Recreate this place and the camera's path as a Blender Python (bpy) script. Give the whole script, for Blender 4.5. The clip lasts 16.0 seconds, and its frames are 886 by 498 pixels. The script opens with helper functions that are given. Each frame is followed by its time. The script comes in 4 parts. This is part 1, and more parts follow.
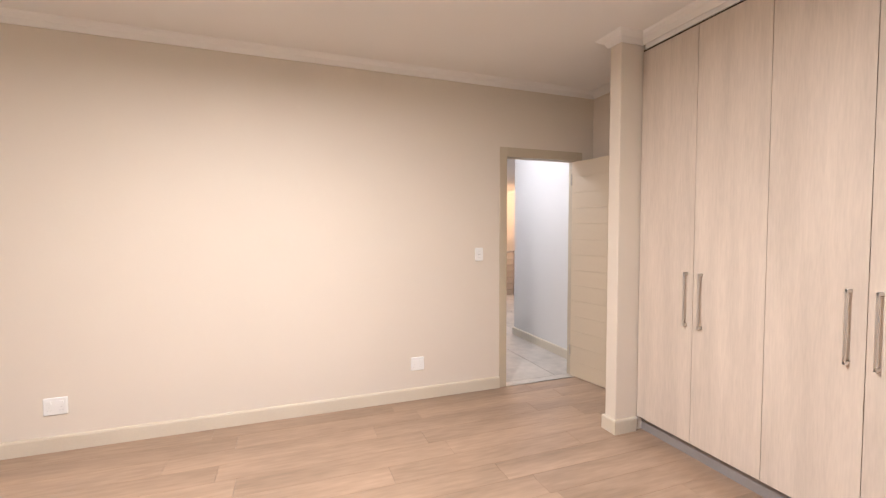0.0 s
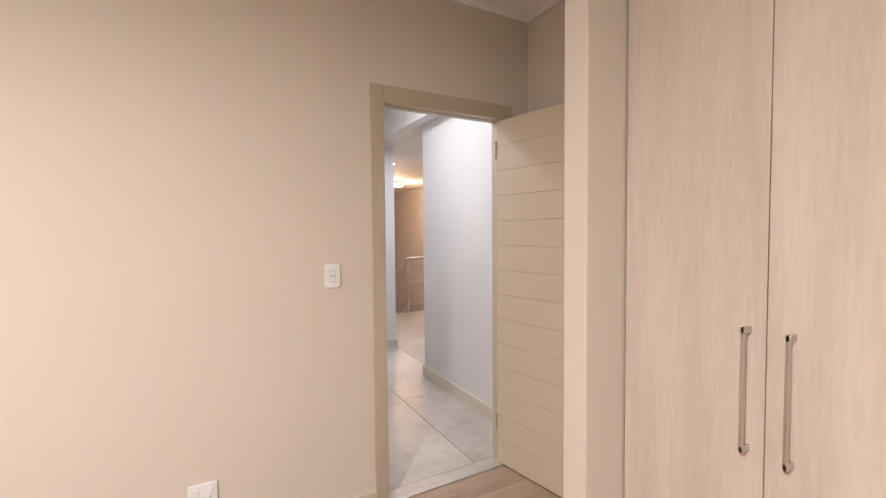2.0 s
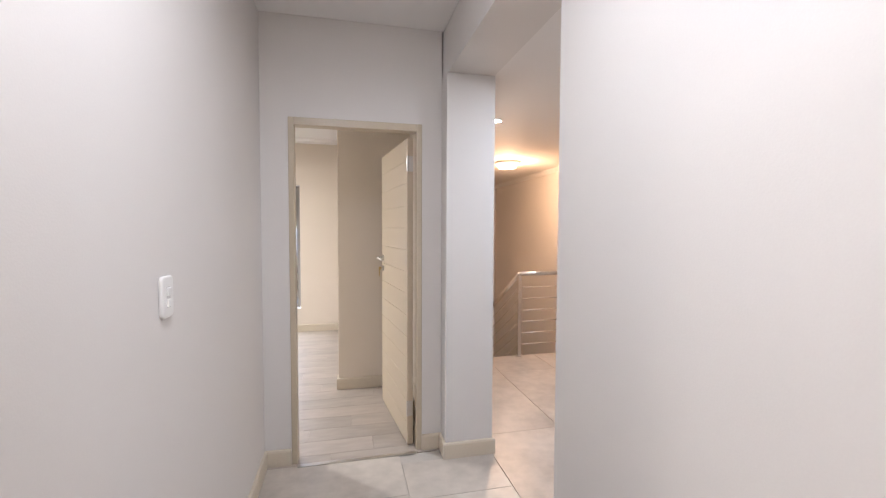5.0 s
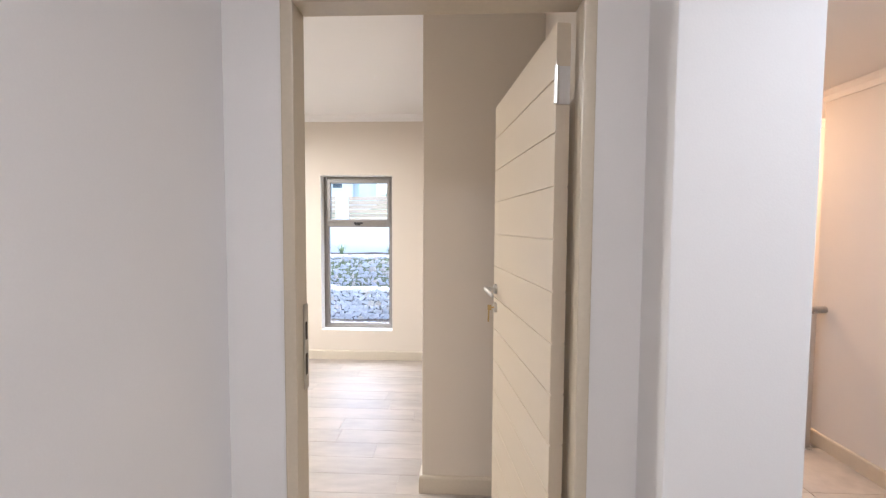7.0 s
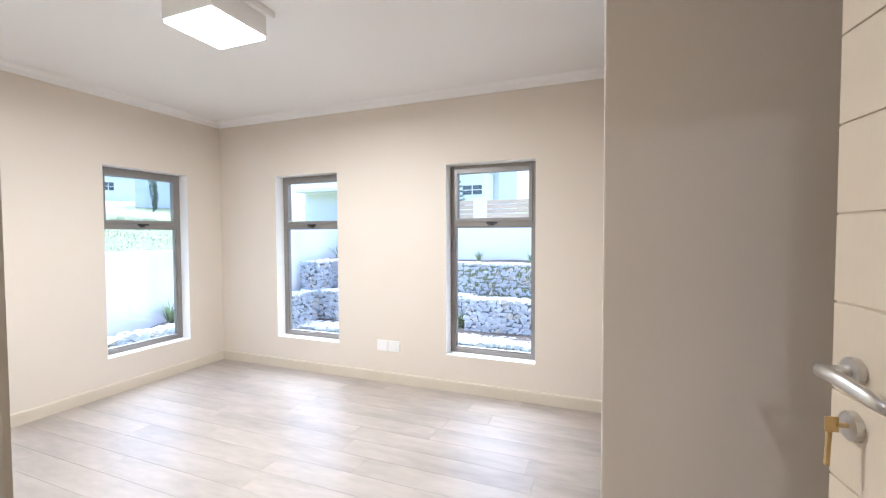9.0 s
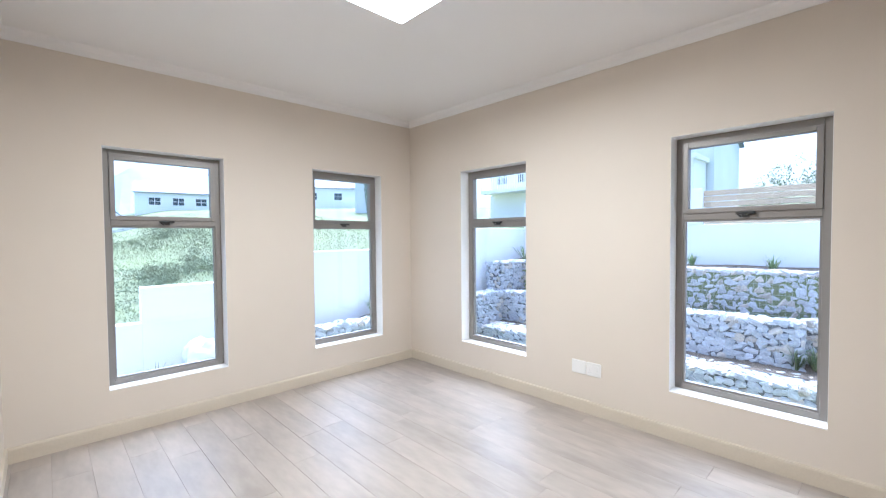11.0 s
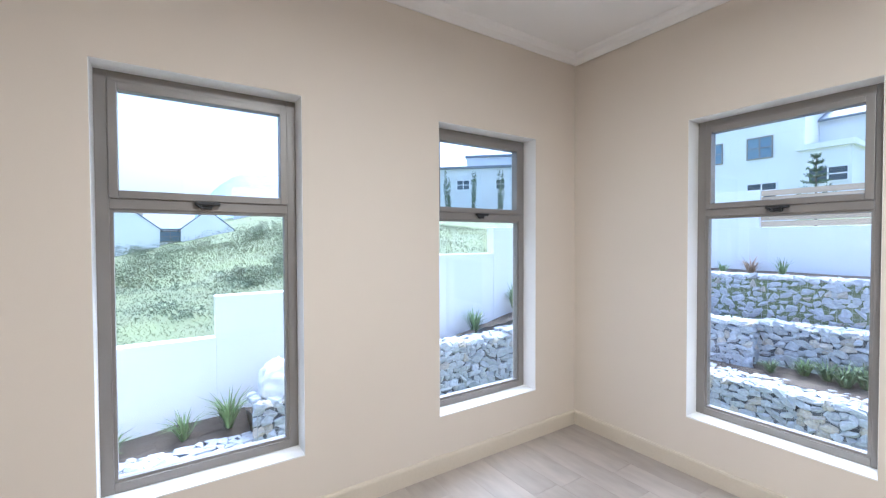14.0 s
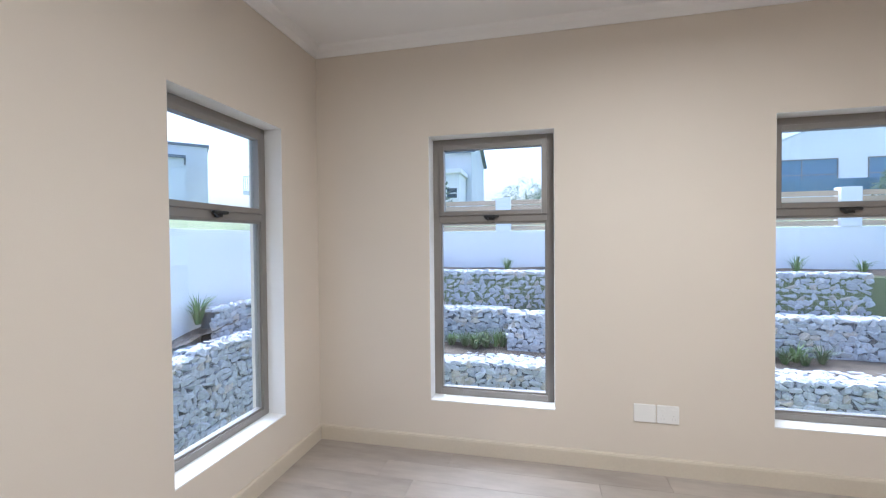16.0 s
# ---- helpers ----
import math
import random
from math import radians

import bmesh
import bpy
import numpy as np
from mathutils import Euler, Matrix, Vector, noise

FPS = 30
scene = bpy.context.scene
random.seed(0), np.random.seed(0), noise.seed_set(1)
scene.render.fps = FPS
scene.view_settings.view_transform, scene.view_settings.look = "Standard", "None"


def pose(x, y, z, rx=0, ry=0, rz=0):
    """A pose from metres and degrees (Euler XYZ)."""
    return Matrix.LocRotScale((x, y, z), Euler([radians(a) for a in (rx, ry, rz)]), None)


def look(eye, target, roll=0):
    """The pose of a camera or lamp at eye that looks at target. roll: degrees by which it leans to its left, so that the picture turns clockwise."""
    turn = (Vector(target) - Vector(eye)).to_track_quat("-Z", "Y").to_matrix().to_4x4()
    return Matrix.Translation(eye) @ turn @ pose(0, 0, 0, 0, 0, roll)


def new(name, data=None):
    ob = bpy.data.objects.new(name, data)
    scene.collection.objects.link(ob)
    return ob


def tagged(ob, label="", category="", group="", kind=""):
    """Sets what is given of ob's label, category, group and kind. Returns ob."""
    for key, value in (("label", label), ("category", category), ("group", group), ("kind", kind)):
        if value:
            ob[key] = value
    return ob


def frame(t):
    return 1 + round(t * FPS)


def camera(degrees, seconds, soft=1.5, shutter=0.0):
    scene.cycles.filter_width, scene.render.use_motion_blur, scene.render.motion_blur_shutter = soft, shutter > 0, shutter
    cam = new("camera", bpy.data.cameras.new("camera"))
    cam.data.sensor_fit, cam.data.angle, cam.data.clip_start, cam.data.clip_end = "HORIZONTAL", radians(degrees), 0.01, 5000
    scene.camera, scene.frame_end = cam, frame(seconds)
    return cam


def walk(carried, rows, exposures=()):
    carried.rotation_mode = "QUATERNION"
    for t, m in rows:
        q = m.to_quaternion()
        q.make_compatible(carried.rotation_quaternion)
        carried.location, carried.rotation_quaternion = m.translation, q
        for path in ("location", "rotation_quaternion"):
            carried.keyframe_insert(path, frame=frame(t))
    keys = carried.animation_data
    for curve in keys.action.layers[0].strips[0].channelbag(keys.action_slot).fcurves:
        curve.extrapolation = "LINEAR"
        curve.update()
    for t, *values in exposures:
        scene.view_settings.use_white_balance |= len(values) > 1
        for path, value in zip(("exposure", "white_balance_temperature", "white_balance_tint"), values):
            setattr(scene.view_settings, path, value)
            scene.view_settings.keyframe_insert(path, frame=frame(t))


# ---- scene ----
cam = camera(93.3, 16.0, soft=1.25)
PATH = [
    (0, (2.127, -9.664, 1.389), (2.81, -7.786, 1.304), -0.1),
    (0.5, (2.32, -9.372, 1.382), (3.187, -7.571, 1.298), -0.3),
    (1, (2.574, -9.05, 1.384), (3.512, -7.286, 1.296), -0.4),
    (1.5, (2.849, -8.711, 1.395), (3.807, -6.958, 1.308), -0.3),
    (2, (3.159, -8.368, 1.391), (4.12, -6.616, 1.311), -0.5),
    (2.5, (3.379, -8.032, 1.379), (4.342, -6.28, 1.306), -0.2),
    (3, (3.611, -7.62, 1.375), (4.569, -5.866, 1.311), 0.0),
    (3.5, (3.755, -7.268, 1.382), (4.7, -5.506, 1.318), 0.0),
    (5.8, (4.313, -5.504, 1.473), (4.468, -3.513, 1.369), -0.0),
    (6, (4.323, -5.349, 1.477), (4.431, -3.354, 1.373), -0.1),
    (6.3, (4.325, -5.134, 1.456), (4.358, -3.137, 1.358), -0.1),
    (6.5, (4.313, -4.976, 1.457), (4.309, -2.978, 1.362), 0.0),
    (7, (4.317, -4.582, 1.488), (4.229, -2.587, 1.383), 0.3),
    (7.5, (4.311, -4.252, 1.488), (4.089, -2.268, 1.377), -0.1),
    (8, (4.283, -3.97, 1.453), (3.902, -2.009, 1.362), -0.5),
    (8.5, (4.236, -3.693, 1.43), (3.7, -1.768, 1.358), -0.2),
    (9, (4.119, -3.516, 1.424), (3.383, -1.658, 1.354), -0.2),
    (9.5, (4.039, -3.401, 1.429), (3.12, -1.626, 1.361), -0.2),
    (10, (3.981, -3.289, 1.427), (2.876, -1.624, 1.361), -0.3),
    (12.5, (2.966, -2.79, 1.362), (1.276, -1.722, 1.316), -0.2),
    (13, (2.616, -2.734, 1.362), (0.921, -1.674, 1.32), -0.1),
    (13.5, (2.306, -2.642, 1.344), (0.611, -1.581, 1.302), -0.1),
    (14, (2.031, -2.522, 1.361), (0.367, -1.413, 1.32), -0.2),
    (14.5, (1.834, -2.461, 1.354), (0.289, -1.191, 1.309), -0.2),
    (15, (1.728, -2.51, 1.361), (0.459, -0.965, 1.314), -0.1),
    (15.5, (1.616, -2.598, 1.364), (0.709, -0.815, 1.331), -0.2),
    (16, (1.504, -2.634, 1.37), (1.051, -0.687, 1.332), -0.5),
]
walk(cam, [(t, look(eye, target, roll)) for t, eye, target, roll in PATH], exposures=[(0, 2.44, 5150, 10), (1.5, 2.38, 5150, 10), (2.5, 2.22, 5250, 10), (3.7, 2.32, 5250, 10), (5.8, 2.52, 5250, 10), (7.0, 2.58, 5200, 10), (8.0, 2.3, 5150, 10), (9.0, 2.38, 4950, 8),
                                                                                       (10.0, 2.32, 4850, 7), (12.5, 1.93, 4850, 7), (14.5, 1.93, 4850, 8), (16.0, 1.68, 4950, 8)])

# ---------------------------------------------------------------- world and lights
world = bpy.data.worlds.new("world")
scene.world = world
world.use_nodes = True
wn = world.node_tree
sky = wn.nodes.new("ShaderNodeTexSky")
sky.sky_type, sky.sun_disc = "NISHITA", False
sky.sun_elevation, sky.sun_rotation = radians(68), radians(322)
sky.air_density, sky.dust_density, sky.ozone_density = 1.0, 7.0, 1.0
wn.links.new(sky.outputs[0], wn.nodes["Background"].inputs[0])
wn.nodes["Background"].inputs[1].default_value = 0.15
sun = new("sun", bpy.data.lights.new("sun", "SUN"))
sun.data.energy, sun.data.angle, sun.data.color = 1.2, radians(60), (1.0, 0.97, 0.93)
sun.matrix_world = look((-10, 12.8, 40), (0, 0, 0))


def area_lamp(name, x, y, z, size, watts, colour):
    ob = new(name, bpy.data.lights.new(name, "AREA"))
    ob.data.size, ob.data.energy, ob.data.color = size, watts, colour
    ob.location = (x, y, z)
    return ob


area_lamp("lamp_bedroom", 2.13, -1.82, 2.520, 0.32, 19, (1.0, 0.85, 0.66))
area_lamp("lamp_first_room", 1.9, -8.64, 2.520, 0.32, 29, (1.0, 0.80, 0.60))
area_lamp("lamp_corridor", 4.10, -5.5, 2.685, 0.2, 4.4, (1.0, 0.88, 0.77))
area_lamp("lamp_landing", 5.47, -2.63, 2.385, 0.2, 2.3, (1.0, 0.90, 0.80))
# added lamp, out of view, that brightens the pillar, landing and corridor walls
area_lamp("lamp_landing", 5.6, -4.4, 2.385, 0.2, 3.2, (1.0, 0.93, 0.86))
stair_bulb = new("lamp_stairwell", bpy.data.lights.new("lamp_stairwell", "POINT"))
stair_bulb.data.energy, stair_bulb.data.shadow_soft_size, stair_bulb.data.color = 13, 0.09, (1.0, 0.54, 0.25)
stair_bulb.location = (6.4, -0.55, 2.20)


# ---------------------------------------------------------------- materials
def mat(name, base, rough=0.6, var=0.06, scale=3.0, grain=60.0, bump=0.05, stretch=(1, 1, 1), metal=0.0, per=0.0, spec=0.5, dark=None, island=False):
    """Principled material with two scales of variation, fine relief and, by per, a change from piece to piece."""
    m = bpy.data.materials.new(name)
    m.use_nodes = True
    n, l = m.node_tree.nodes, m.node_tree.links
    p = n["Principled BSDF"]
    tc, mp = n.new("ShaderNodeTexCoord"), n.new("ShaderNodeMapping")
    mp.inputs["Scale"].default_value = stretch
    l.new(tc.outputs["Object"], mp.inputs["Vector"])
    vec = mp.outputs[0]
    rnd = None
    if per or island:
        if island:
            rnd = n.new("ShaderNodeNewGeometry").outputs["Random Per Island"]
        else:
            rnd = n.new("ShaderNodeObjectInfo").outputs["Random"]
        comb, mul = n.new("ShaderNodeVectorMath"), n.new("ShaderNodeMath")
        mul.operation = "MULTIPLY"
        mul.inputs[1].default_value = 37.0
        l.new(rnd, mul.inputs[0])
        l.new(vec, comb.inputs[0])
        l.new(mul.outputs[0], comb.inputs[1])
        vec = comb.outputs[0]
    big, small = n.new("ShaderNodeTexNoise"), n.new("ShaderNodeTexNoise")
    big.inputs["Scale"].default_value, small.inputs["Scale"].default_value = scale, grain
    big.inputs["Detail"].default_value, small.inputs["Detail"].default_value = 5, 3
    l.new(vec, big.inputs["Vector"])
    l.new(vec, small.inputs["Vector"])
    ramp = n.new("ShaderNodeValToRGB")
    lo = dark or tuple(c * (1 - 2 * var) for c in base)
    hi = tuple(min(1, c * (1 + 2 * var)) for c in base)
    ramp.color_ramp.elements[0].position, ramp.color_ramp.elements[1].position = 0.3, 0.7
    ramp.color_ramp.elements[0].color, ramp.color_ramp.elements[1].color = (*lo, 1), (*hi, 1)
    mix = n.new("ShaderNodeMath")
    mix.operation = "MULTIPLY_ADD"
    mix.inputs[1].default_value, mix.inputs[2].default_value = 0.35, 0.0
    l.new(small.outputs[0], mix.inputs[0])
    add = n.new("ShaderNodeMath")
    add.operation = "MULTIPLY_ADD"
    add.inputs[1].default_value = 0.65
    l.new(big.outputs[0], add.inputs[0])
    l.new(mix.outputs[0], add.inputs[2])
    l.new(add.outputs[0], ramp.inputs[0])
    col = ramp.outputs[0]
    if rnd is not None and per:
        hsv, rng = n.new("ShaderNodeHueSaturation"), n.new("ShaderNodeMapRange")
        rng.inputs["To Min"].default_value, rng.inputs["To Max"].default_value = 1 - per, 1 + per
        l.new(rnd, rng.inputs["Value"])
        l.new(rng.outputs[0], hsv.inputs["Value"])
        l.new(col, hsv.inputs["Color"])
        col = hsv.outputs[0]
    l.new(col, p.inputs["Base Color"])
    rr = n.new("ShaderNodeMapRange")
    rr.inputs["To Min"].default_value, rr.inputs["To Max"].default_value = max(0.02, rough - 0.08), min(1, rough + 0.08)
    l.new(big.outputs[0], rr.inputs["Value"])
    l.new(rr.outputs[0], p.inputs["Roughness"])
    p.inputs["Metallic"].default_value = metal
    p.inputs["Specular IOR Level"].default_value = spec
    if bump:
        b = n.new("ShaderNodeBump")
        b.inputs["Strength"].default_value, b.inputs["Distance"].default_value = bump, 0.01
        l.new(small.outputs[0], b.inputs["Height"])
        l.new(b.outputs[0], p.inputs["Normal"])
    return m


def glow(name, colour, strength):
    m = bpy.data.materials.new(name)
    m.use_nodes = True
    p = m.node_tree.nodes["Principled BSDF"]
    p.inputs["Base Color"].default_value = (0.8, 0.8, 0.8, 1)
    p.inputs["Emission Color"].default_value = (*colour, 1)
    p.inputs["Emission Strength"].default_value = strength
    return m


def glass(name, tint, rough=0.0):
    m = bpy.data.materials.new(name)
    m.use_nodes = True
    p = m.node_tree.nodes["Principled BSDF"]
    p.inputs["Base Color"].default_value = (*tint, 1)
    p.inputs["Transmission Weight"].default_value = 1.0
    p.inputs["Roughness"].default_value, p.inputs["IOR"].default_value = rough, 1.45
    return m


WALL = mat("wall_paint", (0.675, 0.608, 0.52), 0.65, 0.012, 1.2, 220, 0.04)
CORRIDOR = mat("corridor_paint", (0.68, 0.655, 0.63), 0.6, 0.012, 1.2, 220, 0.04)
CEILING = mat("ceiling_paint", (0.78, 0.76, 0.74), 0.75, 0.01, 1.0, 200, 0.03)
CORNICE = mat("cornice_paint", (0.80, 0.79, 0.77), 0.6, 0.01, 2.0, 90, 0.02)
REVEAL = mat("reveal_paint", (0.80, 0.79, 0.77), 0.6, 0.01, 2.0, 120, 0.03)
SKIRT = mat("skirting_paint", (0.60, 0.535, 0.43), 0.4, 0.03, 2.0, 80, 0.03)
DOORPAINT = mat("door_paint", (0.60, 0.51, 0.38), 0.38, 0.02, 1.5, 140, 0.03, (1, 1, 0.3))
FRAMEPAINT = mat("door_frame_paint", (0.50, 0.43, 0.32), 0.35, 0.03, 2.0, 90, 0.03)
OAK = mat("pale_oak_veneer", (0.60, 0.52, 0.44), 0.45, 0.07, 2.2, 26, 0.05, (5, 5, 0.45), per=0.025)
PLANK = mat("laminate_plank", (0.35, 0.25, 0.175), 0.34, 0.15, 1.4, 12, 0.03, (0.55, 3.6, 1), per=0.05)
PLANK_B = mat("limed_laminate_plank", (0.39, 0.345, 0.30), 0.40, 0.11, 1.8, 9, 0.03, (0.7, 2.4, 1), per=0.012)
TILE = mat("grey_floor_tile", (0.50, 0.455, 0.40), 0.36, 0.13, 1.8, 12, 0.03, per=0.05)
GROUT = mat("grout", (0.46, 0.43, 0.39), 0.85, 0.05, 8, 90, 0.1)
PLINTH = mat("grey_plinth", (0.26, 0.24, 0.235), 0.5, 0.04)
DARKGAP = mat("dark_gap", (0.05, 0.04, 0.035), 0.8, 0.05)
JOINT = mat("plank_joint", (0.26, 0.22, 0.18), 0.8, 0.05)
ALU = mat("taupe_aluminium", (0.25, 0.232, 0.215), 0.42, 0.04, 4, 200, 0.02, metal=0.25)
BLACK = mat("black_plastic", (0.02, 0.02, 0.022), 0.4, 0.05)
STEEL = mat("brushed_steel", (0.62, 0.60, 0.57), 0.36, 0.05, 6, 160, 0.03, (1, 1, 0.2), metal=1.0)
BRASS = mat("brass_key", (0.55, 0.40, 0.18), 0.35, 0.05, metal=1.0)
PLASTIC = mat("white_plastic", (0.80, 0.79, 0.77), 0.35, 0.01, 4, 100, 0.01)
PLASTIC_G = mat("grey_plastic", (0.58, 0.57, 0.56), 0.4, 0.02)
DIFFUSER = glow("lamp_diffuser", (1.0, 0.93, 0.82), 3.0)
SPOT = glow("downlight_glow", (1.0, 0.93, 0.82), 14.0)
WARMDISC = glow("warm_lamp_shade", (1.0, 0.62, 0.32), 0.5)
PANE = glass("window_glass", (0.97, 0.99, 1.0))
RENDERWALL = mat("white_render_wall", (0.81, 0.815, 0.82), 0.8, 0.03, 0.6, 60, 0.08)
HOUSEWALL = mat("house_render", (0.82, 0.82, 0.81), 0.8, 0.03, 0.5, 40, 0.05)
HOUSEGREY = mat("grey_house_render", (0.66, 0.68, 0.69), 0.8, 0.04, 0.5, 40, 0.05)
ROOF = mat("slate_blue_roof", (0.17, 0.20, 0.24), 0.6, 0.08, 1.5, 30, 0.1)
WINDARK = mat("dark_window_glass", (0.05, 0.07, 0.09), 0.08, 0.05, spec=0.8)
WINBLUE = mat("blue_window_glass", (0.16, 0.25, 0.34), 0.06, 0.05, spec=0.8)
SLAT = mat("timber_slat", (0.52, 0.40, 0.28), 0.6, 0.08, 3, 30, 0.1, (0.4, 4, 4), per=0.08)
STONE = mat("gabion_stone", (0.43, 0.45, 0.49), 0.75, 0.14, 4, 26, 0.35, per=0.13)
STONE_W = mat("warm_gabion_stone", (0.46, 0.42, 0.37), 0.75, 0.16, 4, 26, 0.35, per=0.2)
# much darker than the stones: carries the shade of the gaps in its colour
SHADED_CORE = mat("gabion_shaded_core", (0.13, 0.135, 0.145), 0.9, 0.2, 9, 30, 0.4)
WIRE = mat("galvanised_wire", (0.45, 0.46, 0.47), 0.45, 0.05, metal=0.8)
SOIL = mat("dark_soil", (0.085, 0.068, 0.052), 0.95, 0.22, 5, 45, 0.6)
GRASSGROUND = mat("grassy_ground", (0.14, 0.17, 0.075), 0.95, 0.15, 0.5, 9, 0.5, dark=(0.125, 0.14, 0.085))
GRASS = mat("grass_blades", (0.14, 0.17, 0.08), 0.8, 0.2, 0.35, 3, 0, island=True, per=0.08, dark=(0.15, 0.155, 0.105))
SHRUB = mat("shrub_leaves", (0.14, 0.18, 0.10), 0.8, 0.2, 0.6, 5, 0, island=True, per=0.25, dark=(0.14, 0.14, 0.105))
PALESHRUB = mat("pale_green_cover", (0.20, 0.25, 0.18), 0.85, 0.2, 0.6, 5, 0, island=True, per=0.3)
LEAF = mat("strap_leaves", (0.16, 0.23, 0.08), 0.5, 0.2, 3, 20, 0, island=True, per=0.3)
GRASSY = mat("tuft_grass_leaves", (0.085, 0.125, 0.05), 0.6, 0.2, 3, 20, 0, island=True, per=0.3)
REDLEAF = mat("reddish_aloe_leaves", (0.30, 0.20, 0.12), 0.5, 0.2, 3, 20, 0, island=True, per=0.3)
TREE = mat("dark_foliage", (0.075, 0.115, 0.055), 0.8, 0.2, 1, 8, 0, island=True, per=0.4)
BARK = mat("bark", (0.12, 0.09, 0.07), 0.9, 0.2, 6, 40, 0.3)
SACK = mat("white_woven_sack", (0.66, 0.67, 0.68), 0.6, 0.08, 7, 90, 0.3)
# pale blue base stands in for the haze of distance
MOUNTAIN = mat("hazy_mountain", (0.26, 0.36, 0.46), 1.0, 0.08, 0.004, 0.03, 0)


# ---------------------------------------------------------------- building helpers
def box(bm, x0, x1, y0, y1, z0, z1, bevel=0.0):
    vs = bmesh.ops.create_cube(bm, size=1.0, matrix=Matrix.Translation(((x0 + x1) / 2, (y0 + y1) / 2, (z0 + z1) / 2)) @ Matrix.Diagonal((x1 - x0, y1 - y0, z1 - z0, 1)))["verts"]
    if bevel:
        es = list({e for v in vs for e in v.link_edges})
        bmesh.ops.bevel(bm, geom=es, offset=bevel, segments=2, profile=0.6, affect="EDGES")


def cyl(bm, a, b, r, seg=12, r2=None):
    a, b = Vector(a), Vector(b)
    d = b - a
    m = Matrix.Translation((a + b) / 2) @ d.to_track_quat("Z", "Y").to_matrix().to_4x4()
    bmesh.ops.create_cone(bm, cap_ends=True, segments=seg, radius1=r, radius2=r if r2 is None else r2, depth=d.length, matrix=m)


def mesh_of(name, bm, material):
    me = bpy.data.meshes.new(name)
    bm.to_mesh(me)
    bm.free()
    me.materials.append(material)
    return me


def part(name, bm, material, parent=None, label=""):
    ob = new(name, mesh_of(name, bm, material))
    ob.parent = parent
    if label:
        ob["label"] = label
    return ob


def boxes(name, material, parent, *dims, bevel=0.0, label=""):
    bm = bmesh.new()
    for d in dims:
        box(bm, *d, bevel=bevel)
    return part(name, bm, material, parent, label)


def smooth(ob):
    for p in ob.data.polygons:
        p.use_smooth = True
    return ob


def thing(name, label, category, m, kind="", group=""):
    ob = new(name)
    ob.matrix_world = m
    ob.empty_display_size = 0.1
    return tagged(ob, label, category, group, kind)


def structure(ob, label, category):
    return tagged(ob, label, category, kind="structure")


def wall(name, along, u0, u1, t0, t1, z0, z1, material, holes=(), label="smooth painted plaster wall"):
    """A wall along x or y with openings (ua, ub, za, zb) cut right through it."""
    us = sorted({u0, u1, *(h[0] for h in holes), *(h[1] for h in holes)})
    zs = sorted({z0, z1, *(h[2] for h in holes), *(h[3] for h in holes)})
    us, zs = [u for u in us if u0 <= u <= u1], [z for z in zs if z0 <= z <= z1]
    solid = {}
    for i in range(len(us) - 1):
        for k in range(len(zs) - 1):
            cu, cz = (us[i] + us[i + 1]) / 2, (zs[k] + zs[k + 1]) / 2
            solid[i, k] = not any(h[0] < cu < h[1] and h[2] < cz < h[3] for h in holes)
    bm = bmesh.new()

    def quad(*pts):
        bm.faces.new([bm.verts.new((u, t, z) if along == "x" else (t, u, z)) for u, t, z in pts])

    for (i, k), s in solid.items():
        if not s:
            continue
        a, b, c, d = us[i], us[i + 1], zs[k], zs[k + 1]
        quad((a, t0, c), (b, t0, c), (b, t0, d), (a, t0, d))
        quad((a, t1, c), (a, t1, d), (b, t1, d), (b, t1, c))
        if not solid.get((i - 1, k)):
            quad((a, t0, c), (a, t0, d), (a, t1, d), (a, t1, c))
        if not solid.get((i + 1, k)):
            quad((b, t0, c), (b, t1, c), (b, t1, d), (b, t0, d))
        if not solid.get((i, k - 1)):
            quad((a, t0, c), (a, t1, c), (b, t1, c), (b, t0, c))
        if not solid.get((i, k + 1)):
            quad((a, t0, d), (b, t0, d), (b, t1, d), (a, t1, d))
    bmesh.ops.remove_doubles(bm, verts=bm.verts, dist=1e-5)
    bmesh.ops.recalc_face_normals(bm, faces=bm.faces)
    return structure(part(name, bm, material, None), label, "wall")


def solid(name, dims, material, label, category, bevel=0.0):
    bm = bmesh.new()
    box(bm, *dims, bevel=bevel)
    return structure(part(name, bm, material), label, category)


def run(name, profile, ends, material, label, category):
    """A moulding: the profile (out, up) carried from one point to the next; out is to the left of the way."""
    root = thing(name, label, category, pose(0, 0, 0), "structure")
    for (xa, ya, ca), (xb, yb, cb), z in ends:
        bm = bmesh.new()
        d = Vector((xb - xa, yb - ya, 0)).normalized()
        out = Vector((-d.y, d.x, 0))
        rings = []
        for (px, py, cut, sgn) in ((xa, ya, ca, 1), (xb, yb, cb, -1)):
            rings.append([bm.verts.new(Vector((px, py, z + v)) + out * u + d * (sgn * cut * u)) for u, v in profile])
        n = len(profile)
        for i in range(n):
            bm.faces.new([rings[0][i], rings[0][(i + 1) % n], rings[1][(i + 1) % n], rings[1][i]])
        bm.faces.new(rings[0][::-1])
        bm.faces.new(rings[1])
        bmesh.ops.recalc_face_normals(bm, faces=bm.faces)
        part(category + "_length", bm, material, root)
    return root


SK = [(0, 0), (0.016, 0), (0.016, 0.086), (0.012, 0.096), (0, 0.1)]
CV = [(0, 0), (0.004, -0.062), (0.012, -0.06), (0.03, -0.03), (0.058, -0.013), (0.066, -0.004), (0.07, 0)]

